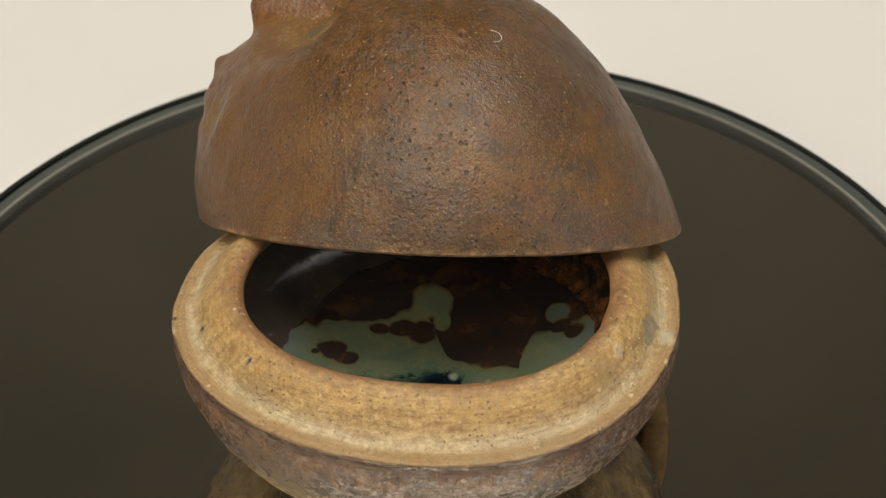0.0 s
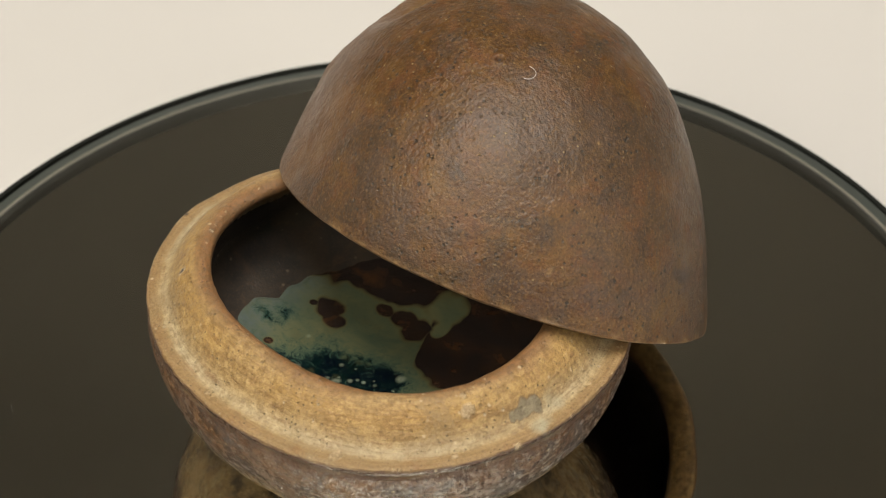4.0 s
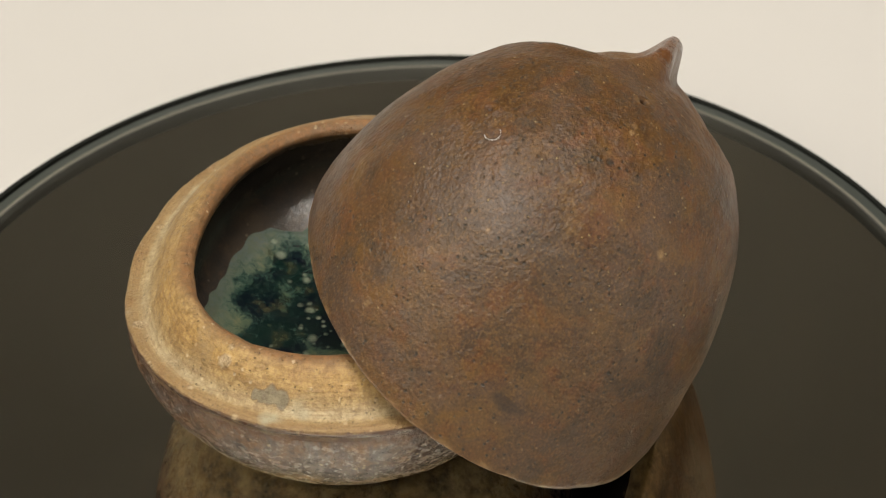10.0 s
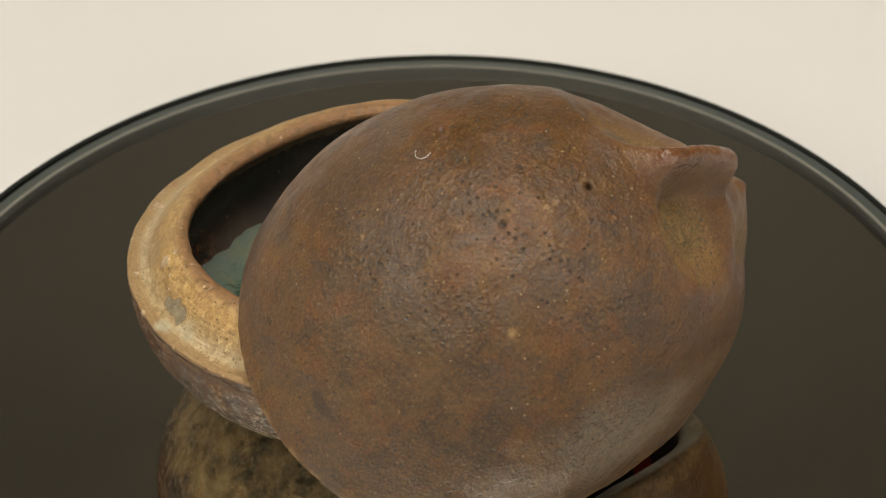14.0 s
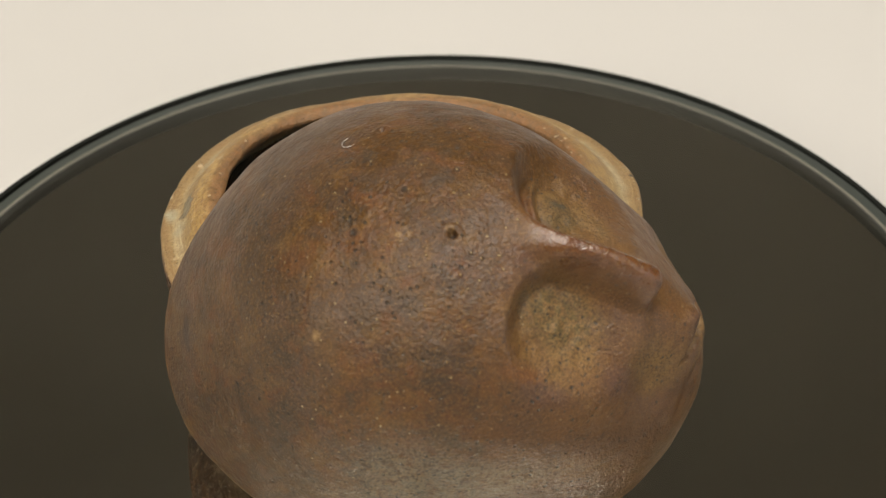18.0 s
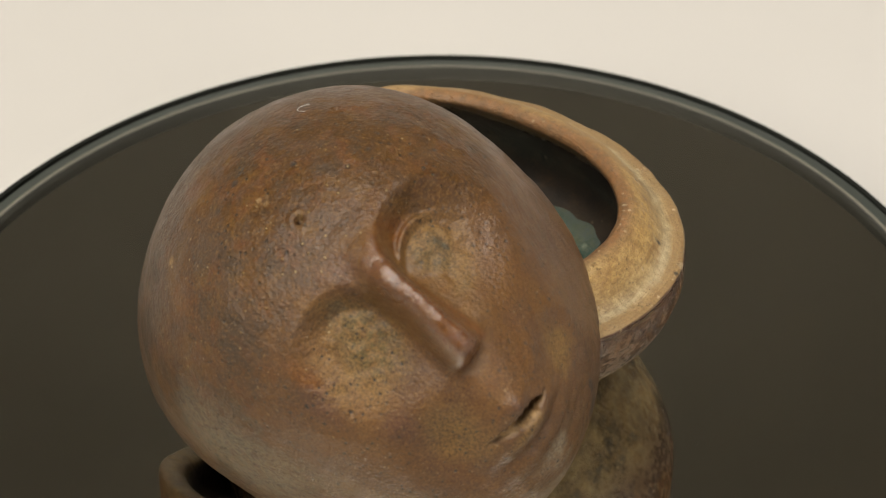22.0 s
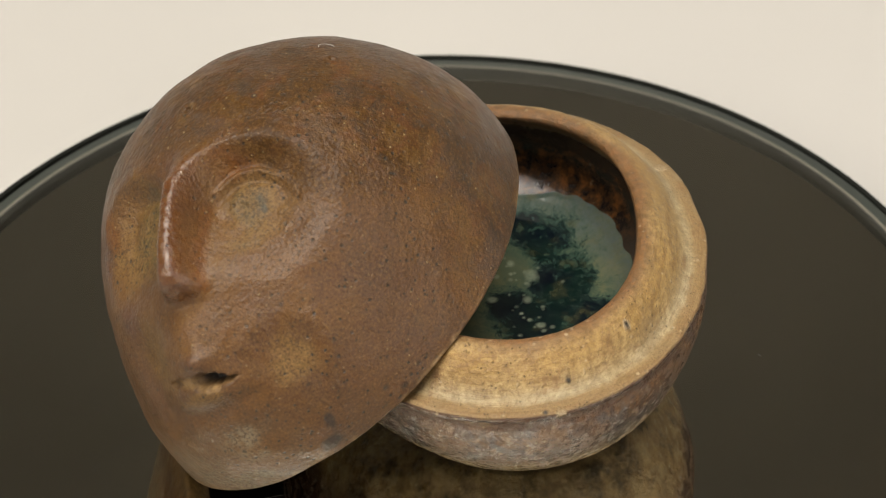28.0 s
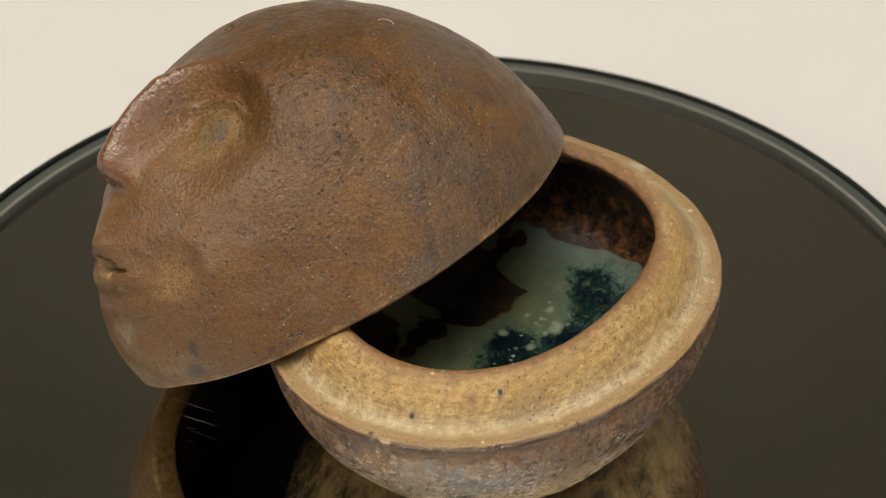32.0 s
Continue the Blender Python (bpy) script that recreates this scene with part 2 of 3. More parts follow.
    return p.set(base_color=body, roughness=gloss, normal=p.bump(p.noise(2600, 2), 0.5, 0.00012, p.bump(p.sum("MULTIPLY", height, open_clay), 0.9, 0.0006))).mat


def clay_pool():
    """Celadon glass pooled in the bottom of the bowl, with a dark teal middle and brown islands."""
    p = Paint("clay_pool")
    big, mid, fine = p.noise(70, 4, 0.6, 0.6), p.noise(420, 5, 0.72), p.noise(1500, 3, 0.6)
    body = p.ramp(big, (0.3, (0.062, 0.084, 0.054)), (0.5, (0.09, 0.106, 0.06)), (0.7, (0.13, 0.13, 0.064)))
    body = p.mix(p.sum("MULTIPLY", p.mask("fringe"), p.range(mid, 0.3, 0.65, 0.2, 0.8)), body, (0.088, 0.108, 0.108))
    veil = p.range(p.noise(330, 6, 0.8, 1.5), 0.34, 0.66, -0.34, 0.34)
    deep = p.sum("ADD", p.mask("deep"), veil)
    body = p.mix(p.range(deep, 0.12, 0.7, 0.0, 0.95), body, p.ramp(mid, (0.4, (0.018, 0.05, 0.042)), (0.6, (0.045, 0.085, 0.06))))
    body = p.mix(p.range(deep, 0.42, 0.95), body, p.ramp(p.noise(90, 3), (0.4, (0.0015, 0.004, 0.008)), (0.6, (0.002, 0.011, 0.009))))
    brown = p.sum("ADD", p.mask("brown"), p.range(p.noise(170, 3), 0.3, 0.7, -0.16, 0.16))
    body = p.mix(p.range(brown, 0.06, 0.36), body, (0.1, 0.092, 0.04))
    body = p.mix(p.range(brown, 0.3, 0.62), body, p.ramp(p.noise(150, 4, 0.6, 0.4), (0.44, (0.02, 0.015, 0.013)), (0.6, (0.034, 0.02, 0.013)), (0.76, (0.075, 0.034, 0.014))))
    body = p.mix(p.sum("MULTIPLY", p.mask("bubble"), p.range(fine, 0.25, 0.6, 0.5, 1.0)), body, (0.36, 0.39, 0.28))
    return p.set(base_color=body, roughness=0.2, coat_weight=0.3, coat_roughness=0.06, normal=p.bump(p.noise(160, 2), 0.25, 0.0008)).mat


def glass():
    """Clear flat glass: it lets light straight through and mirrors a little."""
    p = Paint("clear_glass")
    nodes = p.tree.nodes
    clear, shine, blend = (nodes.new("ShaderNode" + k) for k in ("BsdfTransparent", "BsdfGlossy", "MixShader"))
    clear.inputs["Color"].default_value = (0.95, 0.955, 0.93, 1)
    shine.inputs["Roughness"].default_value = 0.0
    blend.inputs[0].default_value = 0.05
    for a, b in ((clear.outputs[0], blend.inputs[1]), (shine.outputs[0], blend.inputs[2]), (blend.outputs[0], nodes["Material Output"].inputs["Surface"])):
        p.tree.links.new(a, b)
    return p.mat


def silver():
    p = Paint("silvering")
    n = p.noise(9, 4)
    return p.set(base_color=p.ramp(n, (0.3, (0.745, 0.722, 0.65)), (0.7, (0.775, 0.752, 0.68))), metallic=1.0, roughness=0.0).mat


CLAY_BROWN, CLAY_BOWL, CLAY_POOL, GLASS, SILVER = clay_brown(), clay_bowl(), clay_pool(), glass(), silver()
BLACK = plain("black_plastic", (0.01, 0.011, 0.009), 0.6, shine=0.15)
PAPER = plain("white_paper", (0.55, 0.534, 0.508), 0.85, grain=8, amount=0.03)
WALL = plain("wall_paint", (0.62, 0.61, 0.59), 0.9, grain=3)
DARK_WALL = plain("dark_wall_paint", (0.3, 0.28, 0.24), 0.9, grain=3)
CEILING = plain("ceiling_paint", (0.62, 0.56, 0.43), 0.9, grain=3)
FLOOR = plain("floor_boards", (0.16, 0.11, 0.07), 0.6, grain=5)
WOOD = plain("table_wood", (0.3, 0.2, 0.12), 0.5, grain=20)
LINT = plain("lint", (0.6, 0.59, 0.57), 0.7)
GROUND = plain("ground_edge", (0.04, 0.047, 0.041), 0.4)
PALE_EDGE = plain("pale_edge", (0.15, 0.142, 0.112), 0.5)
EDGE = plain("dark_edge", (0.03, 0.03, 0.027), 0.6)
MARK = plain("glass_mark", (0.2, 0.2, 0.185), 0.6)


# ---- building helpers ----
def link(name, verts, faces, material, parent=None, label="", smooth=True, masks=None):
    mesh = bpy.data.meshes.new(name)
    mesh.from_pydata([tuple(v) for v in verts], [], faces)
    mesh.materials.append(material)
    mesh.polygons.foreach_set("use_smooth", [smooth] * len(mesh.polygons))
    for key, values in (masks or {}).items():
        layer = mesh.attributes.new(key, "FLOAT", "POINT")
        layer.data.foreach_set("value", np.asarray(values, np.float32).ravel())
    mesh.update()
    ob = new(name, mesh)
    if parent:
        ob.parent = parent
    return tagged(ob, label)


def sheet(rows, columns, closed=True, flip=False):
    """Quads of a grid of rows x columns, closed round the columns."""
    faces = []
    for i in range(rows - 1):
        for j in range(columns if closed else columns - 1):
            k = (j + 1) % columns
            f = (i * columns + j, i * columns + k, (i + 1) * columns + k, (i + 1) * columns + j)
            faces.append(f[::-1] if flip else f)
    return faces


def lathe(profile, turns=128):
    """Vertices and faces of a profile of (radius, height) turned round z."""
    a = np.linspace(0, 2 * math.pi, turns, endpoint=False)
    verts = [(max(r, 1e-5) * math.cos(t), max(r, 1e-5) * math.sin(t), z) for r, z in profile for t in a]
    return verts, sheet(len(profile), turns, flip=True)


def crisp(ob, turns=128):
    """Keeps the edges between the rings of a turned part sharp."""
    for edge in ob.data.edges:
        i, j = edge.vertices
        edge.use_edge_sharp = i // turns == j // turns
    return ob


def box(x0, y0, z0, x1, y1, z1):
    v = [(x, y, z) for x in (x0, x1) for y in (y0, y1) for z in (z0, z1)]
    return v, [(0, 1, 3, 2), (4, 6, 7, 5), (0, 4, 5, 1), (2, 3, 7, 6), (0, 2, 6, 4), (1, 5, 7, 3)]


def step(a, b, x):
    t = np.clip((x - a) / (b - a), 0, 1)
    return t * t * (3 - 2 * t)


def bell(x, y, cx, cy, sx, sy):
    return np.exp(-(((x - cx) / sx) ** 2 + ((y - cy) / sy) ** 2) / 2)


def rough(points, scale, seed=0.0):
    return np.array([noise.noise(Vector(p) * scale + Vector((seed, seed, seed))) for p in points])


# ---- the room ----
X0, X1, Y0, Y1, Z0, Z1 = -2.3, 2.3, -2.4, 2.4, -0.795, 2.6
TOP = -0.04  # height of the white paper
room = [("floor", (X0, Y0, Z0 - 0.1, X1, Y1, Z0), FLOOR), ("ceiling", (X0, Y0, Z1, X1, Y1, Z1 + 0.1), CEILING),
        ("wall_west", (X0 - 0.1, Y0, Z0, X0, Y1, Z1), DARK_WALL), ("wall_east", (X1, Y0, Z0, X1 + 0.1, Y1, Z1), DARK_WALL),
        ("wall_south", (X0, Y0 - 0.1, Z0, X1, Y0, Z1), DARK_WALL), ("wall_north", (X0, Y1, Z0, X1, Y1 + 0.1, Z1), WALL)]
for name, corners, material in room:
    tagged(link(name, *box(*corners), material, smooth=False), kind="structure")

table = tagged(new("studio_table"), "plain wooden table under the white paper", "table")
link("tabletop", *box(-1.55, -0.75, TOP - 0.04, 1.55, 0.95, TOP - 0.004), WOOD, table, smooth=False)
for x in (-1.45, 1.39):
    for y in (-0.68, 0.82):
        link("leg", *box(x, y, Z0, x + 0.06, y + 0.06, TOP - 0.04), WOOD, table, smooth=False)


def paper_sweep():
    """White paper that lies on the table and curves up behind it."""
    line = [(-0.72, 0.0), (0.3, 0.0)]
    line += [(0.5 + 0.22 * math.sin(a), 0.22 - 0.22 * math.cos(a)) for a in np.linspace(0, math.pi / 2 * 0.96, 14)]
    line += [(0.735, PAPER_TOP)]
    verts = [(x, y, TOP + z + d) for d in (0.0, -0.002) for y, z in line for x in (-1.5, 0.8)]
    n = len(line)
    faces = [(2 * i, 2 * i + 1, 2 * i + 3, 2 * i + 2) for i in range(n - 1)]
    faces += [(2 * n + 2 * i, 2 * n + 2 * i + 2, 2 * n + 2 * i + 3, 2 * n + 2 * i + 1) for i in range(n - 1)]
    tagged(link("backdrop", verts, faces, PAPER), "white paper sweep under the turntable", kind="structure")


PAPER_TOP = 0.34
paper_sweep()


# ---- the turntable ----
base = tagged(new("turntable_base"), "low black display turntable base with a fixed rim", "turntable base")
crisp(link("housing", *lathe([(0, TOP), (0.07, TOP), (0.072, TOP + 0.002), (0.072, -0.016), (0.07, -0.014), (0, -0.014)]), BLACK, base))
rim = crisp(link("rim", *lathe([(0.1485, -0.0105), (0.1485, -0.0006), (0.15, -0.0005), (0.1507, -0.0014), (0.1507, -0.0095), (0.1498, -0.0105), (0.1485, -0.0105)], 256), BLACK, base, "black plastic rim"), 256)
rim.location = (-0.0004, 0.0003, 0)
crisp(link("rim_plate", *lathe([(0.07, -0.0107), (0.1498, -0.0107), (0.1498, -0.0139), (0.07, -0.0139)], 256), BLACK, base), 256)

disc = tagged(new("mirror_turntable"), "round smoked-glass mirror turntable with a ground edge", "turntable")
crisp(link("glass_plate", *lathe([(0, 0), (0.1425, 0)], 256), GLASS, disc, "clear flat glass"), 256)
crisp(link("silvering", *lathe([(0, -0.0024), (0.1425, -0.0024), (0.1425, -0.003), (0, -0.003)], 256), SILVER, disc, "dark silver mirror layer"), 256)
bevel = crisp(link("bevel", *lathe([(0.1444, -0.004), (0.1444, -0.0004), (0.1478, -0.0008), (0.1478, -0.004)], 256), GROUND, disc, "grey-green bevelled glass edge"), 256)
# a pale ring puts the bevel's highlight into the colour
crisp(link("bevel_highlight", *lathe([(0.1433, -0.0003), (0.1444, -0.0003), (0.1444, -0.002), (0.1433, -0.002)], 256), PALE_EDGE, bevel, "pale ground line of the bevel"), 256)
crisp(link("plate_edge", *lathe([(0.1426, -0.004), (0.1426, 0), (0.1433, -0.0002), (0.1433, -0.004)], 256), EDGE, disc, "dark glass edge"), 256)
crisp(link("carrier_plate", *lathe([(0, -0.0045), (0.1467, -0.0045), (0.1467, -0.0095), (0, -0.0095)], 256), BLACK, disc, "black carrier plate"), 256)

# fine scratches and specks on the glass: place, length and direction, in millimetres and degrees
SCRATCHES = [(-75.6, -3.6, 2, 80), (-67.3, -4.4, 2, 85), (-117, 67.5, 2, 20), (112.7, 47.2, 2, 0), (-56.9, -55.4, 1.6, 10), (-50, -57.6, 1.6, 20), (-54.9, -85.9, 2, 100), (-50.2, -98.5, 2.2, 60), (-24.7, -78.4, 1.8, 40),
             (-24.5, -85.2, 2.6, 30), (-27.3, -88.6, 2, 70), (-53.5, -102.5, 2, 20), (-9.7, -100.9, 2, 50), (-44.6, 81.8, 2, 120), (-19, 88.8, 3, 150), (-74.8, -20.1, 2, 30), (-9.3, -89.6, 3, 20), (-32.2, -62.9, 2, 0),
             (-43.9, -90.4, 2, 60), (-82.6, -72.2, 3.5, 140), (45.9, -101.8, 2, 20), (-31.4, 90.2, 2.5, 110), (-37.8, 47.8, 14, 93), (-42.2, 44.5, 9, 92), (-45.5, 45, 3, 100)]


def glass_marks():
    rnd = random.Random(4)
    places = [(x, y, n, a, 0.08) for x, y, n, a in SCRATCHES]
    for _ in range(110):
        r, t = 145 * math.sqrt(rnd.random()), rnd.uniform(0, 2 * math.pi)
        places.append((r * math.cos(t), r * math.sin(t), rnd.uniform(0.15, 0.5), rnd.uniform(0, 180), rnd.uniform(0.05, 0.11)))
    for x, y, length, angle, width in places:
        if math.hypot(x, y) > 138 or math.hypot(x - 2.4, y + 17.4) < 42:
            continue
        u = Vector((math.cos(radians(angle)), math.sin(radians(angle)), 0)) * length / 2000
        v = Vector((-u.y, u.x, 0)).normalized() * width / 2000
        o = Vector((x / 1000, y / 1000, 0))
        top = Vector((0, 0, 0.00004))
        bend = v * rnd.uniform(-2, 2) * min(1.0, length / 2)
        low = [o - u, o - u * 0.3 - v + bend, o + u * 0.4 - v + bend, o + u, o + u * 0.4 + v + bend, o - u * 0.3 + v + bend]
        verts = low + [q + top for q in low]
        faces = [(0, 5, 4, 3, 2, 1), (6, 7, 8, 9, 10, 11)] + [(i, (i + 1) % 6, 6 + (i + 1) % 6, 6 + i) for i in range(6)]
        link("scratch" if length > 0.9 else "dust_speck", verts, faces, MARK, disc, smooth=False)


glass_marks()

# ---- the lid: a hollow dome with a modelled relief ----
COEFS = [59.05, -5.01, 12.25, 5.8, -5.77, -9.95, -0.33, 7.28, -0.88, 4.51, -4.53, -0.57, -4.37, -2.18, 6.85, 0.99, 0.63, -8.33, 6.74, 9.29, -7.39, -0.05, -0.03, -0.43, -0.73]
AXIS = radians(162)  # from the crown to the chin, round the lid's own z


def dome(az, el):
    """Radius of the smooth lid in millimetres."""
    w, s = np.cos(el), np.sin(el)
    out, k = np.zeros_like(az), 0
    for m in range(5):
        g = w ** min(m, 2)
        for power in range(3 if m < 4 else 2):
            out = out + COEFS[k] * g * s ** power * np.cos(m * az)
            k += 1
            if m:
                out = out + COEFS[k] * g * s ** power * np.sin(m * az)
                k += 1
    return out


def face_place(az, el):
    """Degrees along the relief's own axis (crown to chin) and across it."""
    u, v, w = np.cos(el) * np.cos(az - AXIS), np.cos(el) * np.sin(az - AXIS), np.sin(el)
    return np.degrees(np.arctan2(u, w)), np.degrees(np.arcsin(np.clip(v, -1, 1)))


def ridge_line(p):
    """Middle of the long ridge, in degrees across."""
    return np.interp(p, [4, 9, 13, 20, 29, 40, 46], [10.8, 9.2, 7.7, 5.9, 5.0, 4.2, 3.9])


def relief(p, c):
    """Millimetres by which the modelling stands out of the smooth dome."""
    d = np.zeros_like(p)
    # hollows under the brow, steep above and soft below
    for cp, cc, rp, rc, depth in ((20.5, 21.5, 13.0, 14.0, 6.0), (21.5, -9.5, 12.5, 13.0, 5.0)):
        q = np.sqrt(((p - cp) / np.where(p < cp, rp, rp * 1.25)) ** 2 + ((c - cc) / rc) ** 2)
        w = step(-0.7, 0.7, 0.75 * (cp - p) / rp + (0.6 if cc < 0 else -0.6) * (c - cc) / rc)
        d -= depth * (1 - step(0.12 + 0.6 * w, 1.36 - 0.28 * w, q))
        d += (0.5 if cc > 0 else 0.0) * np.exp(-(q / 0.6) ** 2) + 0.35 * np.exp(-((q - 1.15) / 0.2) ** 2) * w
    # a closed lid's edge in one hollow
    fold = p - 12.6 - 0.055 * (c - 20.5) ** 2
    d += (1.3 * np.exp(-(fold / 1.0) ** 2) - 0.7 * np.exp(-((fold - 2.2) / 1.0) ** 2)) * np.exp(-((c - 18.5) / 8) ** 4)
    # long straight ridge between them
    mid = ridge_line(p)
    tall = np.interp(p, [3, 8, 14, 17.5, 22, 26.5, 30.5, 34.5, 36.7, 38.4, 39.7, 41.0, 42.2], [0, 1.2, 4.2, 5.9, 7.2, 8.5, 9.6, 10.1, 9.8, 8.3, 5.2, 1.3, 0])
    wide = np.interp(p, [3, 12, 26, 38, 46], [5.2, 3.2, 2.6, 3.2, 3.6]) * np.where(c > mid, 0.95, 1.3)
    d += tall * np.exp(-np.abs((c - mid) / wide) ** np.where(c > mid, 2.1, 3.6) * 0.75)
    d += np.where(c > mid, 1.8 * np.exp(-np.abs((c - mid - 5) / 8) ** 2.4), 0) * np.exp(-((p - 38.0) / 5.5) ** 2) * step(0, 5, c - mid)
    # mound and slit below it
    d += 4.4 * bell(p, c, 53.5, 2.5, 9, 8.5)
    d += 2.1 * bell(p, c, 53.6, 2.0, 1.7, 1.9)
    slit = 58.0 + 0.17 * (c - 1.2) + 0.15 * np.sin(c * 1.9) + 0.12 * np.sin(c * 4.3 + 1)
    open_ = np.interp(c, [-7.8, -6, -3, 0, 3.0, 4.5, 6.5, 9.5], [0.05, 0.7, 1.1, 1.5, 2.0, 1.7, 0.9, 0.05]) * (1 + 0.12 * np.sin(c * 3.1))
    across = (p - slit) / np.maximum(open_, 0.05)
    torn = (1 - step(0.75, 1.2, np.abs(across))) * step(-7.8, -7, c) * (1 - step(8.6, 9.5, c))
    hole = (1 - step(0.55, 0.95, np.abs(across + 0.2))) * step(-1.0, 2.2, c) * (1 - step(6.5, 8.5, c))
    d -= 1.3 * torn + 4.5 * hole
    d += 1.0 * bell(p, c, 61.3, 0.5, 1.7, 6)
    d -= 1.1 * bell(p, c, 65.2, -0.5, 1.5, 6.0)
    d += 0.5 * bell(p, c, 69.5, -1.0, 2.5, 7)
    d -= 0.7 * bell(p, c, 72.5, -2, 2.5, 8)
    d += 1.0 * bell(p, c, 78, -2, 5, 9)
    # hollows of the sides
    d -= 3.0 * bell(p, c, 51, -13.5, 6.0, 4.6)
    d -= 1.15 * bell(p, c, 60, 19, 5.5, 5.5)
    d += 0.25 * np.exp(-((np.hypot((p - 60) / 10, (c - 19) / 10) - 1.05) / 0.24) ** 2) * step(-4, 8, (c - 19) - (p - 60))
    d += 0.4 * bell(p, c, 44, 14, 4, 8) + 0.9 * bell(p, c, 41, -9, 3.5, 6)
    d += 0.8 * bell(p, c, 60, 30, 9, 3.5)
    # small round pits with raised rings
    for cp, cc, r, depth in ((-4.0, 4.9, 0.95, 2.0), (-24.6, 31.5, 0.8, 0.9)):
        q = np.hypot(p - cp, c - cc)
        d += -depth * (1 - step(0.5 * r, 1.1 * r, q)) + 0.3 * np.exp(-((q - 1.8 * r) / 0.6) ** 2)
    return d, hole, torn


# iron spots: degrees along, across and radius
SPOTS = [(3.7, 38, 0.75), (39.1, 49.8, 0.85), (47.7, 22.5, 0.7), (-21.8, 31.3, 0.6), (-12.2, 37.1, 0.8), (11.4, 52.7, 0.8), (36.5, 39.2, 0.7), (42.3, 40.2, 0.6), (35.2, 53.3, 0.6), (31.9, 57.4, 0.6),
         (49.9, 43.8, 0.7), (68.1, 58.8, 0.8), (31.7, 79.1, 0.9), (19.5, 50.5, 0.8), (39.5, 34.7, 0.6), (86.7, 39.7, 1.2), (82.7, 35.6, 1.1), (84.6, 45.9, 1.0), (77.6, 45.5, 1.1), (74.5, 40.2, 0.7),
         (49, 75.8, 0.9), (61.2, 30.8, 0.6), (0.4, 71.4, 0.7), (27, 67.4, 0.8), (-23.7, 4.4, 1.0), (-4.8, 20, 0.8), (-5.5, 26.1, 0.7), (-14.8, 14.1, 0.7), (-35.2, -56.7, 0.9), (68.6, 21, 0.7)]


def mask_lid():
    turns, rows = 640, 256
    az = np.linspace(0, 2 * math.pi, turns, endpoint=False)
    el = np.linspace(math.pi / 2 * 0.9985, 0, rows)
    A, E = (g.ravel() for g in np.meshgrid(az, el))
    p, c = face_place(A, E)
    way = np.stack([np.cos(E) * np.cos(A), np.cos(E) * np.sin(A), np.sin(E)], 1)
    front = step(-14, -4, p)
    bumps, hole, torn = relief(p, c)
    lumps = rough(way, 5.0) * 0.4 + rough(way, 15.0, 3.0) * 0.17 + rough(way, 60.0, 7.0) * 0.05
    r = dome(A, E) + bumps + lumps
    r = r + 0.55 * rough(way, 22.0, 11.0) * (bell(p, c, 21, -9, 8, 9) + bell(p, c, 21, 22, 8, 9) + 0.7 * bell(p, c, 62, 2, 12, 16))
    outer = way * r[:, None]
    # rim and hollow inside
    rim = dome(az, 0 * az) + lumps[-turns:] + relief(*face_place(az, 0 * az))[0]
    wob = 0.35 * np.array([noise.noise(Vector((math.cos(t) * 4, math.sin(t) * 4, 2))) for t in az])
    ring = []
    # the wall reaches down to the mirror at the chin's side
    deep = 8.0 * np.exp(-((np.degrees(az) - 84) / np.where(np.degrees(az) < 84, 52, 44)) ** 2)
    for k in (0.25, 0.5, 0.75, 1.0):
        ring.append(np.stack([(rim - 0.05 * k * deep) * np.cos(az), (rim - 0.05 * k * deep) * np.sin(az), -k * deep], 1))
    for inset, drop in ((0.35, -0.45), (1.2, -0.75), (4.5, -0.8), (6.8, -0.3)):
        r2 = rim - inset - 0.05 * deep
        ring.append(np.stack([r2 * np.cos(az), r2 * np.sin(az), drop + wob - deep], 1))
    inner_el = np.radians(np.linspace(1.0, 89.8, 40))
    IA, IE = (g.ravel() for g in np.meshgrid(az, inner_el))
    ir = dome(IA, IE) - 5.2 - 2.2 * np.exp(-np.degrees(IE) / 12) + np.minimum(0, relief(*face_place(IA, IE))[0]) - 1.0
    inner = np.stack([ir * np.cos(IE) * np.cos(IA), ir * np.cos(IE) * np.sin(IA), ir * np.sin(IE)], 1)
    verts = np.concatenate([outer, *ring, inner]) / 1000
    n_rows = rows + 8 + 40
    faces = sheet(n_rows, turns, flip=True)
    faces.append(tuple(range(turns)))
    faces.append(tuple(range((n_rows - 1) * turns, n_rows * turns))[::-1])
    # where the glaze, the bare clay, the chin's ash and a painted sheen lie
    x, y, z = (verts[:, i] * 1000 for i in range(3))
    az_all, el_all = np.arctan2(y, x), np.arctan2(z, np.hypot(x, y))
    p, c = face_place(az_all, np.maximum(el_all, 0))
    pad = np.zeros(len(verts) - len(hole))
    n1 = rough(verts, 60.0, 5.0)
    n2 = rough(verts, 220.0, 9.0)
    tan = 0.0
    for cp, cc, sp_, sc in ((23, -10, 9.5, 8.5), (22, 21, 8, 7.5), (50, -10, 7.5, 5.5), (61, 20, 4.2, 4.0), (61.0, 0, 1.4, 4)):
        tan = np.maximum(tan, bell(p, c, cp, cc, sp_, sc))
    tan = step(0.22, 0.92, tan + 0.35 * n1 + 0.25 * n2)
    ridge = np.exp(-((c - ridge_line(p) + 0.4) / 3.5) ** 4) * step(9, 15, p) * (1 - step(40, 42.5, p))
    crown = bell(p, c, -13, 22, 17, 24) + 0.9 * bell(p, c, 4, 42, 22, 14) + 0.5 * bell(p, c, -36, 0, 7, 7)
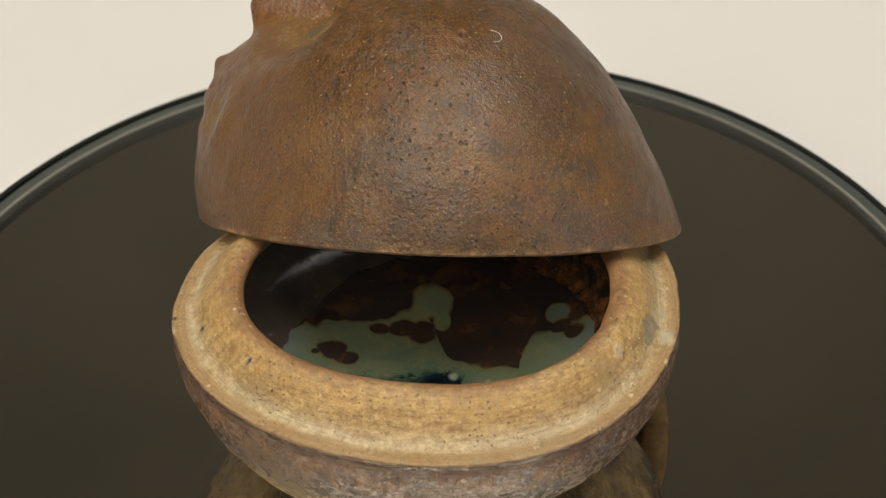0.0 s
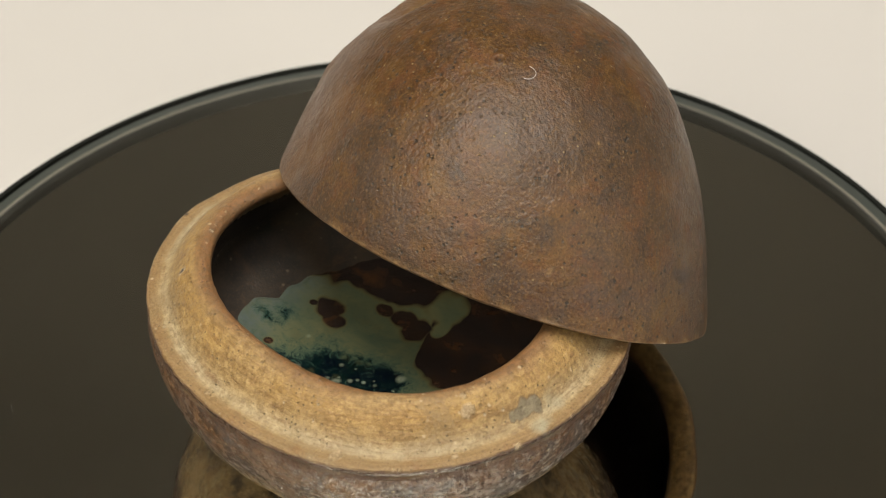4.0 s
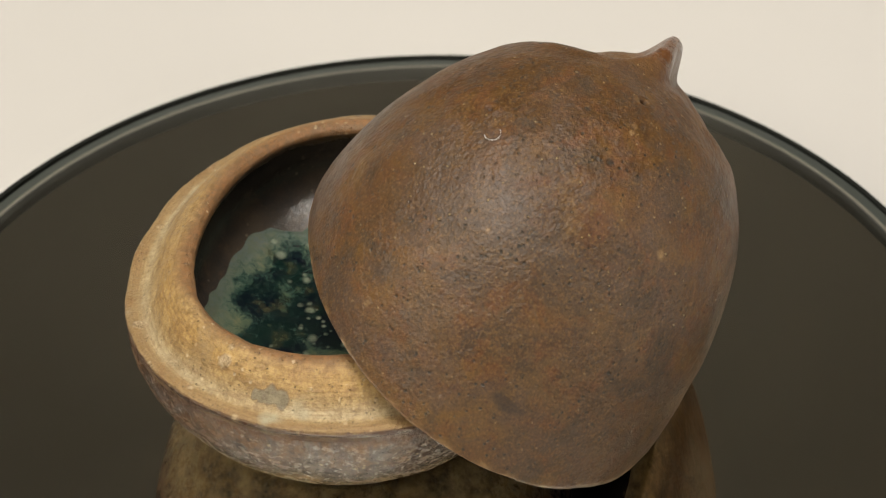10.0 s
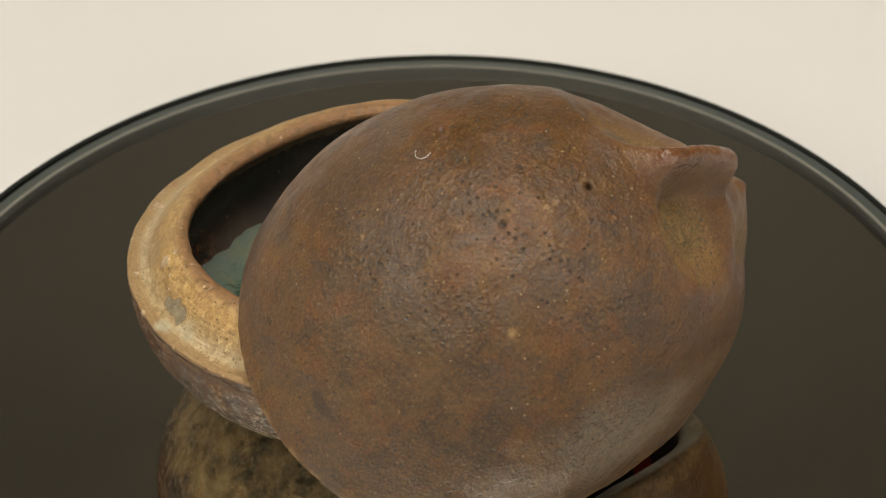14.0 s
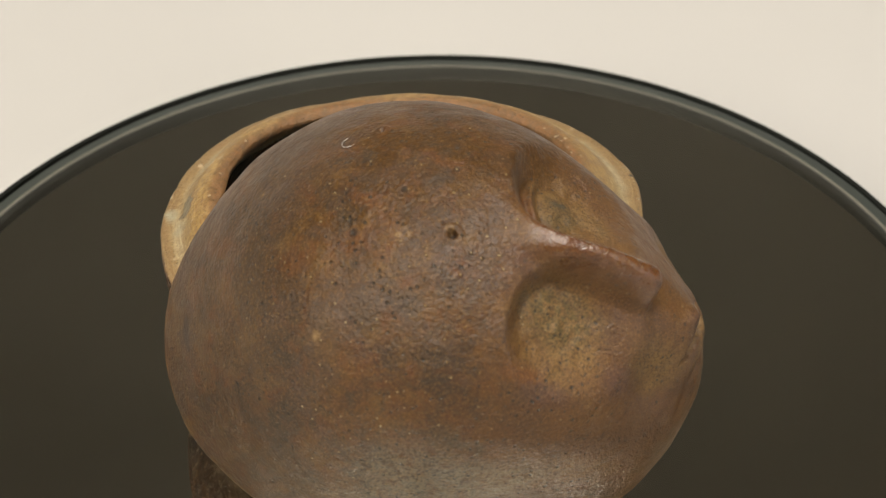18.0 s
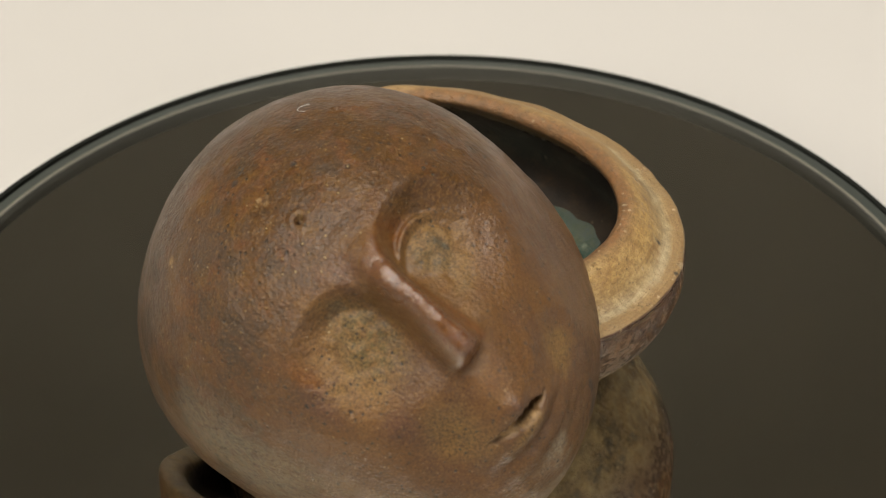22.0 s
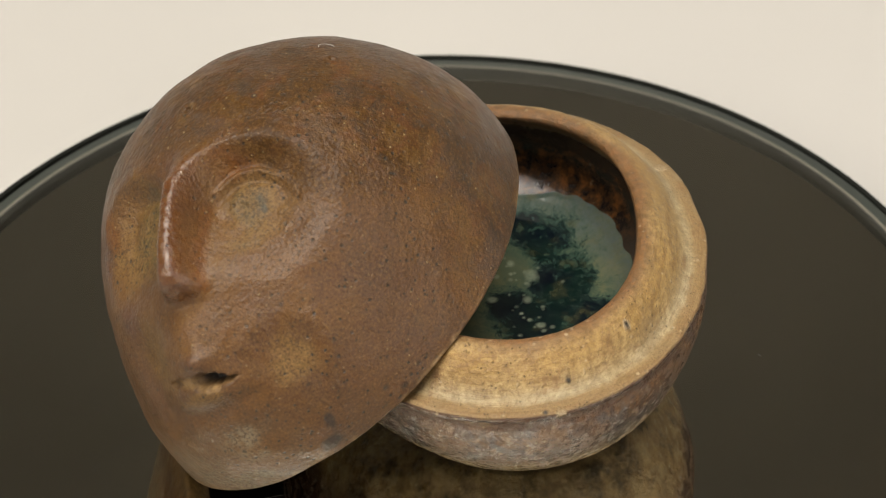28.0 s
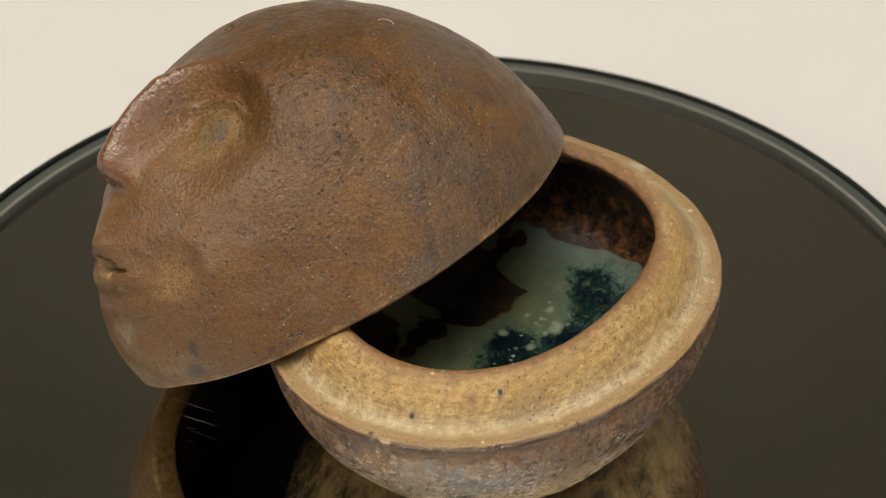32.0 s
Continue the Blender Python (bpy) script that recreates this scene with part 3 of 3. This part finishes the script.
    warm = np.clip(step(0.25, 0.95, crown + 0.4 * n1), 0, 1)
    dusky = bell(p, c, -49, 5, 8, 13) + 0.85 * bell(p, c, -60, 38, 9, 9) + 0.95 * bell(p, c, -41, 30, 9, 11)
    golden = bell(p, c, -84, 5, 7, 20) + 0.8 * bell(p, c, -14, -14, 11, 11)
    grey = np.clip(step(0.2, 0.9, bell(p, c, -60, -10, 24, 26) + 0.35 * n1), 0, 1)
    # the broad bell paints reflected light into the colour; the others are chin ash
    ash_sheen = np.maximum(bell(p, c, 5, -60, 50, 17), 0.75 * bell(p, c, 82, -16, 9, 13))
    ash_sheen = np.maximum(step(0.3, 1.0, ash_sheen + 0.35 * n1) * 0.8, step(0.35, 1.0, bell(p, c, 88, -6, 6, 10) + 1.0 * bell(p, c, 73.5, 2, 3.2, 5) + 0.5 * n2) * 0.85)
    dark = np.concatenate([hole, pad])
    for cp, cc, r in ((-3.8, 4.8, 0.7), (-24.6, 31.5, 0.55)):
        dark = np.maximum(dark, 0.8 * (1 - step(0.6 * r, 1.2 * r, np.hypot(p - cp, c - cc))))
    dark = np.maximum(dark, 0.75 * step(0.5, 0.9, bell(p, c, 86.5, 18, 2.6, 2.6) + 0.8 * bell(p, c, 80, 20.5, 2.5, 1.2) + 0.5 * n2))
    dark = np.maximum(dark, 0.6 * step(0.55, 0.85, bell(p, c, -77, -6.7, 1.6, 4.5) + 0.5 * n2))
    # blue-grey stain in one hollow, olive crust in the other
    along = (p - 21.3) + 0.25 * (c - 22.5)
    slate = np.maximum(0.95 * step(0.4, 0.95, np.exp(-(along / 4.2) ** 2 - ((c - 22.4 - 0.2 * along) / 1.2) ** 2) + 0.3 * n2), 0.35 * step(0.3, 1.1, bell(p, c, 22.5, 20, 5.5, 5) + 0.5 * n2 + 0.3 * n1))
    slate = np.maximum(slate, 0.45 * step(0.5, 0.95, bell(p, c, 12.5, -6, 1.5, 3) + 0.4 * n2))
    slate = np.maximum(slate, 0.6 * step(0.45, 1.0, np.maximum(bell(p, c, 0, -38, 5, 3.0), 0.9 * bell(p, c, 8, -41, 4, 2.5)) + 0.5 * n2))
    olive = np.maximum(step(0.25, 0.9, bell(p, c, 22.5, -6.5, 8, 6) + 0.35 * n1), 0.5 * step(0.3, 0.9, bell(p, c, 20, 17, 6, 5) + 0.35 * n1))
    rust = np.maximum.reduce([bell(p, c, 12, 15.5, 3.0, 5.5), 0.8 * bell(p, c, 15, -20.5, 6, 2.0), 0.55 * bell(p, c, 3, 42, 9, 8), 0.8 * np.exp(-((c - ridge_line(p) - 4.2) / 1.6) ** 2) * step(16, 22, p) * (1 - step(40, 43, p))])
    rust = step(0.3, 0.95, rust + 0.25 * n1)
    plum = np.maximum.reduce([bell(p, c, 40, -16, 4, 3.5), 0.8 * bell(p, c, 23, -24.5, 7, 3), 0.8 * bell(p, c, 10, 2.5, 5, 3), 1.1 * bell(p, c, 53.6, 1.6, 2.2, 2.4), 0.7 * bell(p, c, 45, 17, 5, 6), 0.5 * bell(p, c, 66, -10, 7, 5)])
    plum = step(0.3, 1.0, plum + 0.3 * n1)
    spot = np.zeros(len(verts))
    for cp, cc, r in SPOTS:
        spot = np.maximum(spot, 1 - step(0.35, 1.25, np.hypot(p - cp, c - cc) / (0.85 * r) + 0.4 * n2))
    smooth = step(-4, 14, p - 0.25 * np.maximum(0, np.abs(c - 5) - 28)) * (1 - step(52, 78, np.abs(c - 6)))
    pebbly = np.clip(step(60, 10, np.abs(p + 12)) + 0.2, 0, 1) * (1 - 0.6 * smooth)
    torn_all = np.concatenate([torn * (1 - hole), pad])
    for cp, cc, rp, rc in ((-4.7, 6.0, 1.0, 0.9), (-31.8, -16.0, 1.1, 1.6), (-12.4, 4.2, 0.8, 0.9), (-13.2, 5.4, 0.6, 0.6), (-79.1, 27.4, 0.8, 0.6), (-50.2, 16.7, 0.5, 0.5), (-14.4, 3.9, 0.8, 0.8)):
        torn_all = np.maximum(torn_all, 0.75 * (1 - step(0.6, 1.1, np.hypot((p - cp) / rp, (c - cc) / rc) + 0.3 * n2)))
    below = np.zeros(len(verts))
    below[(rows + 4) * turns:(rows + 8) * turns] = 1.0
    torn_all = np.maximum(torn_all, below * np.clip(0.85 + 0.4 * n1, 0, 1))
    lip = np.zeros(len(verts))
    lip[rows * turns:(rows + 4) * turns] = np.tile(np.clip(deep / 4, 0, 0.85), 4)
    torn_all = np.maximum(torn_all, lip * np.clip(0.8 + 0.5 * n1, 0, 1))
    wear = np.exp(-(np.degrees(el_all) / 0.9) ** 2) * np.clip(0.15 + 1.1 * n2 + 0.5 * n1, 0, 0.8)
    wear[(rows + 8) * turns:] = 0
    torn_all = np.maximum(torn_all, wear)
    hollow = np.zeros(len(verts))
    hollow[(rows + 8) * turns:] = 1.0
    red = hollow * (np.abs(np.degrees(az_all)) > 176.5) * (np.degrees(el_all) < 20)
    ob = link("mask_lid", verts, faces, CLAY_BROWN, masks={"sheen": ridge, "slate": slate, "olive": olive, "rust": rust, "plum": plum, "spot": spot, "torn": torn_all, "smooth": smooth, "pebbly": pebbly, "tan": tan, "warm": warm, "hollow": hollow, "red": red, "dusky": step(0.3, 1.0, dusky + 0.4 * n1), "golden": step(0.3, 1.1, golden + 0.4 * n1 + 0.2 * n2), "grey": grey, "ash_sheen": ash_sheen, "dark": dark})
    return tagged(ob, "brown salt-glazed stoneware lid modelled as a mask, tilted on the bowl", "pottery lid")


def lid_pose():
    n = Vector((0.04921934, 0.50811185, 0.8598836))
    e1 = Vector((0.99878799, -0.02503928, -0.04237426))
    e2 = n.cross(e1)
    m = Matrix((e1, e2, n)).transposed().to_4x4()
    m.translation = (-0.00219134, 0.02730843, 0.03200011)
    return m


# ---- the bowl ----
BOWL = Vector((0.0024, -0.0174, 0.0))


def shoulder(a):
    return 60.3 + 3.1 * np.cos(2 * a) - 1.3 * np.cos(3 * a)


def mouth_of_bowl(a):
    return 42.5 + 2.8 * np.cos(2 * a) - 0.5 * np.sin(2 * a) - 1.2 * np.cos(3 * a) - 1.0 * np.sin(3 * a)


def smooth_line(points, per):
    """A Catmull-Rom line through the points."""
    q = np.array(points, float)
    q = np.vstack([2 * q[0] - q[1], q, 2 * q[-1] - q[-2]])
    out = []
    for i in range(1, len(q) - 2):
        for t in np.linspace(0, 1, per, endpoint=False):
            a, b, c, d = q[i - 1:i + 3]
            out.append(0.5 * (2 * b + (c - a) * t + (2 * a - 5 * b + 4 * c - d) * t * t + (3 * b - a - 3 * c + d) * t ** 3))
    out.append(q[-2])
    return np.array(out)


def inside_height(m):
    """Height of the bowl's floor in millimetres at the share m of the mouth's radius."""
    return np.interp(m, [0, 0.2, 0.4, 0.6, 0.8, 0.95, 1.05, 1.12], [16.8, 16.9, 17.4, 18.4, 20.2, 22.6, 25.2, 29])


def stoneware_bowl():
    turns = 760
    a = np.linspace(0, 2 * math.pi, turns, endpoint=False)
    # (share from mouth to shoulder, height); below the shoulder: share of the shoulder's radius
    low = [(0.0, 1.5), (0.3, 1.2), (0.46, 0.6), (0.52, 0.0), (0.56, 0.0)]
    swell = -1.06 * np.cos(a) - 5.88 * np.sin(a) + 2.13 * np.cos(2 * a) + 1.82 * np.sin(2 * a)
    low += [(1 - 0.005 * (1 - s) - 0.407 * (1 - s) ** 2, 38 * s) for s in np.linspace(0.04, 0.97, 26)]
    collar = smooth_line([(0.993, 38.2), (1.006, 39.3), (0.99, 40.1), (0.94, 40.4), (0.87, 40.5), (0.78, 40.6), (0.69, 41.5), (0.6, 43.2), (0.5, 45.6), (0.38, 48.0),
                          (0.26, 49.6), (0.16, 50.1), (0.07, 49.8), (0.01, 48.9)], 4)
    inside = smooth_line([(1.0, 47.6), (1.035, 45), (1.1, 40), (1.14, 34), (1.12, 29), (1.05, 25.2), (0.95, 22.6), (0.8, 20.2), (0.6, 18.4), (0.4, 17.4), (0.2, 16.9), (0.02, 16.8)], 5)
    rows, kind = [], []
    for k, z in low:
        rows.append((shoulder(a) * k + swell * min(1, k / 0.5) * (1 - z / 38), z)), kind.append((0, k, z))
    for k, z in collar:
        rows.append((mouth_of_bowl(a) + k * (shoulder(a) - mouth_of_bowl(a)), z)), kind.append((1, k, z))
    for k, z in inside:
        rows.append((mouth_of_bowl(a) * k, z)), kind.append((2, k, z))
    verts = np.concatenate([np.stack([r * np.cos(a), r * np.sin(a), 0 * a + z], 1) for r, z in rows]) / 1000
    side, share, height = (np.repeat([k[i] for k in kind], turns) for i in range(3))
    n1, n2, n3 = rough(verts, 70.0), rough(verts, 260.0, 4.0), rough(verts, 25.0, 8.0)
    dent = np.where(height > 3, n3 * 0.0007 + n1 * 0.00045 + n2 * np.where(height > 36, 0.00026, 0.00022), 0)
    flat = verts.copy()
    flat[:, 2] = 0
    verts = verts + flat / np.maximum(np.linalg.norm(flat, axis=1, keepdims=True), 1e-6) * (dent * np.where(side == 2, 0.3, 1))[:, None]
    verts[:, 2] += np.where(side == 1, 0.0004 * n1 + 0.0003 * n3, 0)
    verts[:, 2] += np.clip(height / 40, 0, 1) * (0.01 * verts[:, 1] + 0.004 * verts[:, 0])
    x, y = verts[:, 0] * 1000 + 2.4, verts[:, 1] * 1000 - 17.4
    collar_on = side == 1
    masks = {
        "low": np.where(side == 0, 1, np.where(collar_on, step(0.985, 1.0, share + 0.01 * n1) * (height < 39.7 + 0.5 * n1), 0)),
        "edge": np.where(collar_on, np.exp(-((share - 1.0) / 0.03) ** 2) * (height < 40), np.exp(-((height - 37.2 - n1) / 1.0) ** 2) * (side == 0)),
        "rust": np.where(side == 0, step(22, 35, height + 7 * n1 + 4 * n3), 0),
        "under": np.where(side == 0, 1 - step(14, 24, height + 5 * n1), 0),
        "rings": np.where(collar_on, share + 0.02 * n3, 0.3),
        "pale": np.where(collar_on, np.exp(-((share - 0.72 - 0.03 * n3) / 0.1) ** 2) * np.clip(0.8 + 0.5 * n3, 0, 1), 0),
        "outer": np.where(collar_on, step(0.76, 0.88, share + 0.05 * n1 + 0.03 * n3), 0),
        "ochre": np.where(collar_on, np.exp(-((share - 0.4) / 0.22) ** 2), 0),
        "lip": np.where(collar_on, 1 - step(0.06, 0.34, share + 0.12 * n1), np.where(side == 2, step(43, 47, height), 0)),
        "inside": np.where(side == 2, 1 - step(42.5, 47.5, height + 2.5 * n1), 0),
        "clotted": np.where(side == 2, step(8, 26, x + 8 * n3) * step(21, 24, height) * (1 - step(33, 40, height + 3 * n1)), 0),
    }
    stain, chip, hole = np.zeros(len(verts)), np.zeros(len(verts)), np.zeros(len(verts))
    for cx, cy, r in ((55.6, -33.6, 2.0), (56.0, -30.8, 1.7), (54.4, -37.6, 0.9), (55.0, -36.0, 1.0), (58.2, -23.2, 1.3)):
        stain = np.maximum(stain, step(0.15, 0.75, 1 - np.hypot(x - cx, y - cy) / r / 1.2 + 1.3 * n2 + 0.5 * n1))
    for cx, cy, r in ((-13.2, -69.8, 1.4), (26.0, -68.7, 1.3), (58.9, -41.7, 1.8), (46.8, -45.2, 1.9), (44.6, -43.3, 1.1), (-62.6, -23.8, 1.1), (-42.0, -44.0, 1.0), (-61, -10, 0.9), (49.0, -53.8, 0.8)):
        chip = np.maximum(chip, step(0.2, 0.5, 1 - np.hypot(x - cx, y - cy) / r / 1.1 + 1.3 * n2))
    for cx, cy in ((-42.0, -44.0), (-54.6, -27.0), (-62.0, -20.0)):
        hole = np.maximum(hole, 1 - step(0.3, 0.9, np.hypot(x - cx, y - cy)))
    outside = side < 2
    rnd = random.Random(12)
    for _ in range(70):
        t = rnd.uniform(0, 2 * math.pi)
        k = rnd.choice((0.99, 0.98, 0.95, 0.75, 0.6, 0.1))
        e = float(mouth_of_bowl(np.array([t]))[0] + k * (shoulder(np.array([t])) - mouth_of_bowl(np.array([t])))[0])
        size = rnd.uniform(0.25, 0.6)
        chip = np.maximum(chip, step(0.2, 0.6, 1 - np.hypot(x - 2.4 - e * math.cos(t), y + 17.4 - e * math.sin(t)) / size + 0.8 * n2))
    bloom = step(0.2, 0.9, np.maximum(bell(x, y, 59.6, -34, 1.8, 1.9), 0.7 * bell(x, y, 58, -26, 1.5, 3)) + 0.5 * n2)
    masks.update(stain=stain * collar_on, bloom=bloom * collar_on, chip=chip * outside * (height > 38.5), hole=hole * collar_on)
    faces = sheet(len(rows), turns)
    faces += [tuple(range(turns))[::-1], tuple(range((len(rows) - 1) * turns, len(rows) * turns))]
    bowl = tagged(new("stoneware_bowl"), "oval buff stoneware bowl with a grey salt-glazed body", "bowl")
    link("body", verts, faces, CLAY_BOWL, bowl, masks=masks)
    glaze_pool(bowl)
    return bowl


def glaze_pool(bowl):
    turns, rings = 420, 150
    a = np.linspace(0, 2 * math.pi, turns, endpoint=False)
    reach = np.interp(np.degrees(a), [0, 5, 20, 60, 120, 150, 158, 164, 177, 184, 190, 197, 205, 210, 216, 223, 270, 320, 332, 341, 350, 360], [0.917, 0.972, 1.0, 1.02, 0.97, 0.86, 0.88, 0.869, 0.842, 0.906, 0.933, 0.913, 0.89, 0.932, 0.985, 1.0, 1.03, 1.05, 0.995, 0.96, 0.92, 0.917])
    shore = reach * np.array([1.0 + 0.03 * noise.noise(Vector((math.cos(t) * 2, math.sin(t) * 2, 5))) + 0.025 * noise.noise(Vector((math.cos(t) * 9, math.sin(t) * 9, 1))) for t in a])
    verts = []
    for m in np.linspace(0.01, 1.0, rings):
        k = m * shore
        r = mouth_of_bowl(a) * k
        lift = 0.45 * (1 - step(0.96, 1.0, np.full_like(a, m))) - 0.1
        verts.append(np.stack([r * np.cos(a), r * np.sin(a), inside_height(k) + lift], 1))
    v = np.concatenate(verts) / 1000
    x, y = v[:, 0] * 1000 + 2.4, v[:, 1] * 1000 - 17.4
    n1, n2 = rough(v, 110.0, 2.0), rough(v, 320.0, 6.0)
    # edge of the clear glaze against the dark, dry back
    brink = np.interp(x, [-36, -34, -31, -28, -25, -20, -14, -9, -3, 1, 4, 6, 12, 18, 24, 25.5, 28, 31, 40], [-5, -3, -1.2, -1.6, 0.6, 0.6, 1.4, 3.2, 5.2, 4, -6, -12, -15.2, -16.8, -18.3, -12, -8, -5.5, -5])
    brown = step(-2.4, 2.0, y - brink + 1.2 * n2 + 1.2 * n1)
    for cx, cy, rx, ry in ((2.8, 7.6, 5.6, 6.3), (5.0, 0.5, 2.2, 3.5), (35, -1.2, 3.2, 3.4)):
        brown *= step(0.6, 1.3, np.hypot((x - cx) / rx, (y - cy) / ry) + 0.15 * n2)
    for cx, cy, rx, ry in ((-23.6, -9.2, 3.0, 2.6), (-20.2, -12.2, 2.3, 2.0), (-28.4, -29.5, 0.9, 0.9), (-28.2, -10.6, 0.8, 0.7), (-11.6, -1.6, 2.4, 1.6), (-5.2, -1.3, 3.3, 2.4), (-0.4, -2.8, 3.3, 3.0), (38.8, -8.4, 2.0, 1.8), (35.6, -5.8, 2.4, 1.5)):
        brown = np.maximum(brown, 1 - step(0.55, 1.45, np.hypot((x - cx) / rx, (y - cy) / ry) / 1.25 + 0.3 * n2 + 0.15 * n1))
    deep = np.maximum.reduce([bell(x, y, -6, -29, 12, 8.5), bell(x, y, -20, -37, 9, 6), bell(x, y, -8, -43, 10, 6), bell(x, y, 9, -39, 14, 8), bell(x, y, 4, -24, 6, 6), bell(x, y, 26, -36, 8, 7), bell(x, y, 33, -33.5, 5, 6),
                              0.6 * bell(x, y, -27, -37.5, 3.5, 3), 0.5 * bell(x, y, -34.5, -22, 4.5, 2), 0.55 * bell(x, y, -32, -18.5, 3, 2.5), 0.5 * bell(x, y, -14, -19, 7, 2.5)])
    deep *= 1 - 0.8 * bell(x, y, 20.5, -28, 4.5, 3.5)
    deep = step(0.0, 0.95, deep + 0.2 * n1 + 0.12 * n2)
    rad = np.hypot(v[:, 0], v[:, 1]) * 1000
    bubble = np.zeros(len(v))
    rnd = random.Random(7)
    dots = [(14.2, -31.9, 2.2), (5.2, -28.7, 1.4), (7.4, -19.8, 1.3), (-5.7, -30, 1.4), (-24.9, -39.6, 1.3), (-17.1, -31.9, 1.1), (20, -27, 1.3)]
    dots += [(rnd.gauss(15, 4), rnd.gauss(-28, 4), rnd.uniform(0.4, 0.9)) for _ in range(16)]
    dots += [(rnd.gauss(-6, 12), rnd.gauss(-29, 5), rnd.uniform(0.4, 0.9)) for _ in range(20)]
    for cx, cy, r in dots:
        bubble = np.maximum(bubble, rnd.uniform(0.25, 0.6) * (1 - step(0.2, 1.25, np.hypot(x - cx, y - cy) / r + 0.6 * n2)))
    faces = sheet(rings, turns) + [tuple(range(turns))[::-1]]
    link("glaze_pool", v, faces, CLAY_POOL, bowl, "pooled celadon glaze with dark teal and brown islands",
         masks={"brown": brown, "deep": deep, "fringe": step(28, 42, rad), "bubble": bubble})


def lint_fibre():
    """A thin pale hair that lies on the lid."""
    p0, c0 = -31.1, 27.6
    line = []
    for t in np.linspace(0, 1, 18):
        ang = radians(125 + 200 * t)
        p = p0 + 1.7 * math.cos(ang) + 1.2 * max(0, t - 0.75)
        c = c0 + 1.7 * math.sin(ang)
        u = math.tan(radians(p))
        s = math.sin(radians(c))
        f = math.sqrt((1 - s * s) / (u * u + 1))
        az = math.atan2(s, u * f) + AXIS
        el = math.asin(min(1, f))
        r = float(dome(np.array([az]), np.array([el]))[0]) + 0.3
        line.append(Vector((math.cos(el) * math.cos(az), math.cos(el) * math.sin(az), math.sin(el))) * r / 1000)
    verts, faces = [], []
    for i, q in enumerate(line):
        d = (line[min(i + 1, len(line) - 1)] - line[max(i - 1, 0)]).normalized()
        n = q.normalized()
        s = d.cross(n).normalized()
        for k in range(5):
            t = 2 * math.pi * k / 5
            verts.append(q + (s * math.cos(t) + n * math.sin(t)) * 0.000065)
    faces = sheet(len(line), 5)
    ob = link("lint_fibre", verts, faces, LINT)
    return tagged(ob, "thin curled white fibre lying on the lid", "lint")


lid = mask_lid()
bowl = stoneware_bowl()
fibre = lint_fibre()


# ---- what turns ----
def motions():
    times = [round(0.2 * i, 1) for i in range(161)]
    for thing, rest in ((disc, Matrix.Identity(4)), (bowl, Matrix.Translation(BOWL)), (lid, lid_pose()), (fibre, lid_pose())):
        walk(thing, [(t, Matrix.Rotation(radians(SPIN * t), 4, "Z") @ rest) for t in times])


motions()
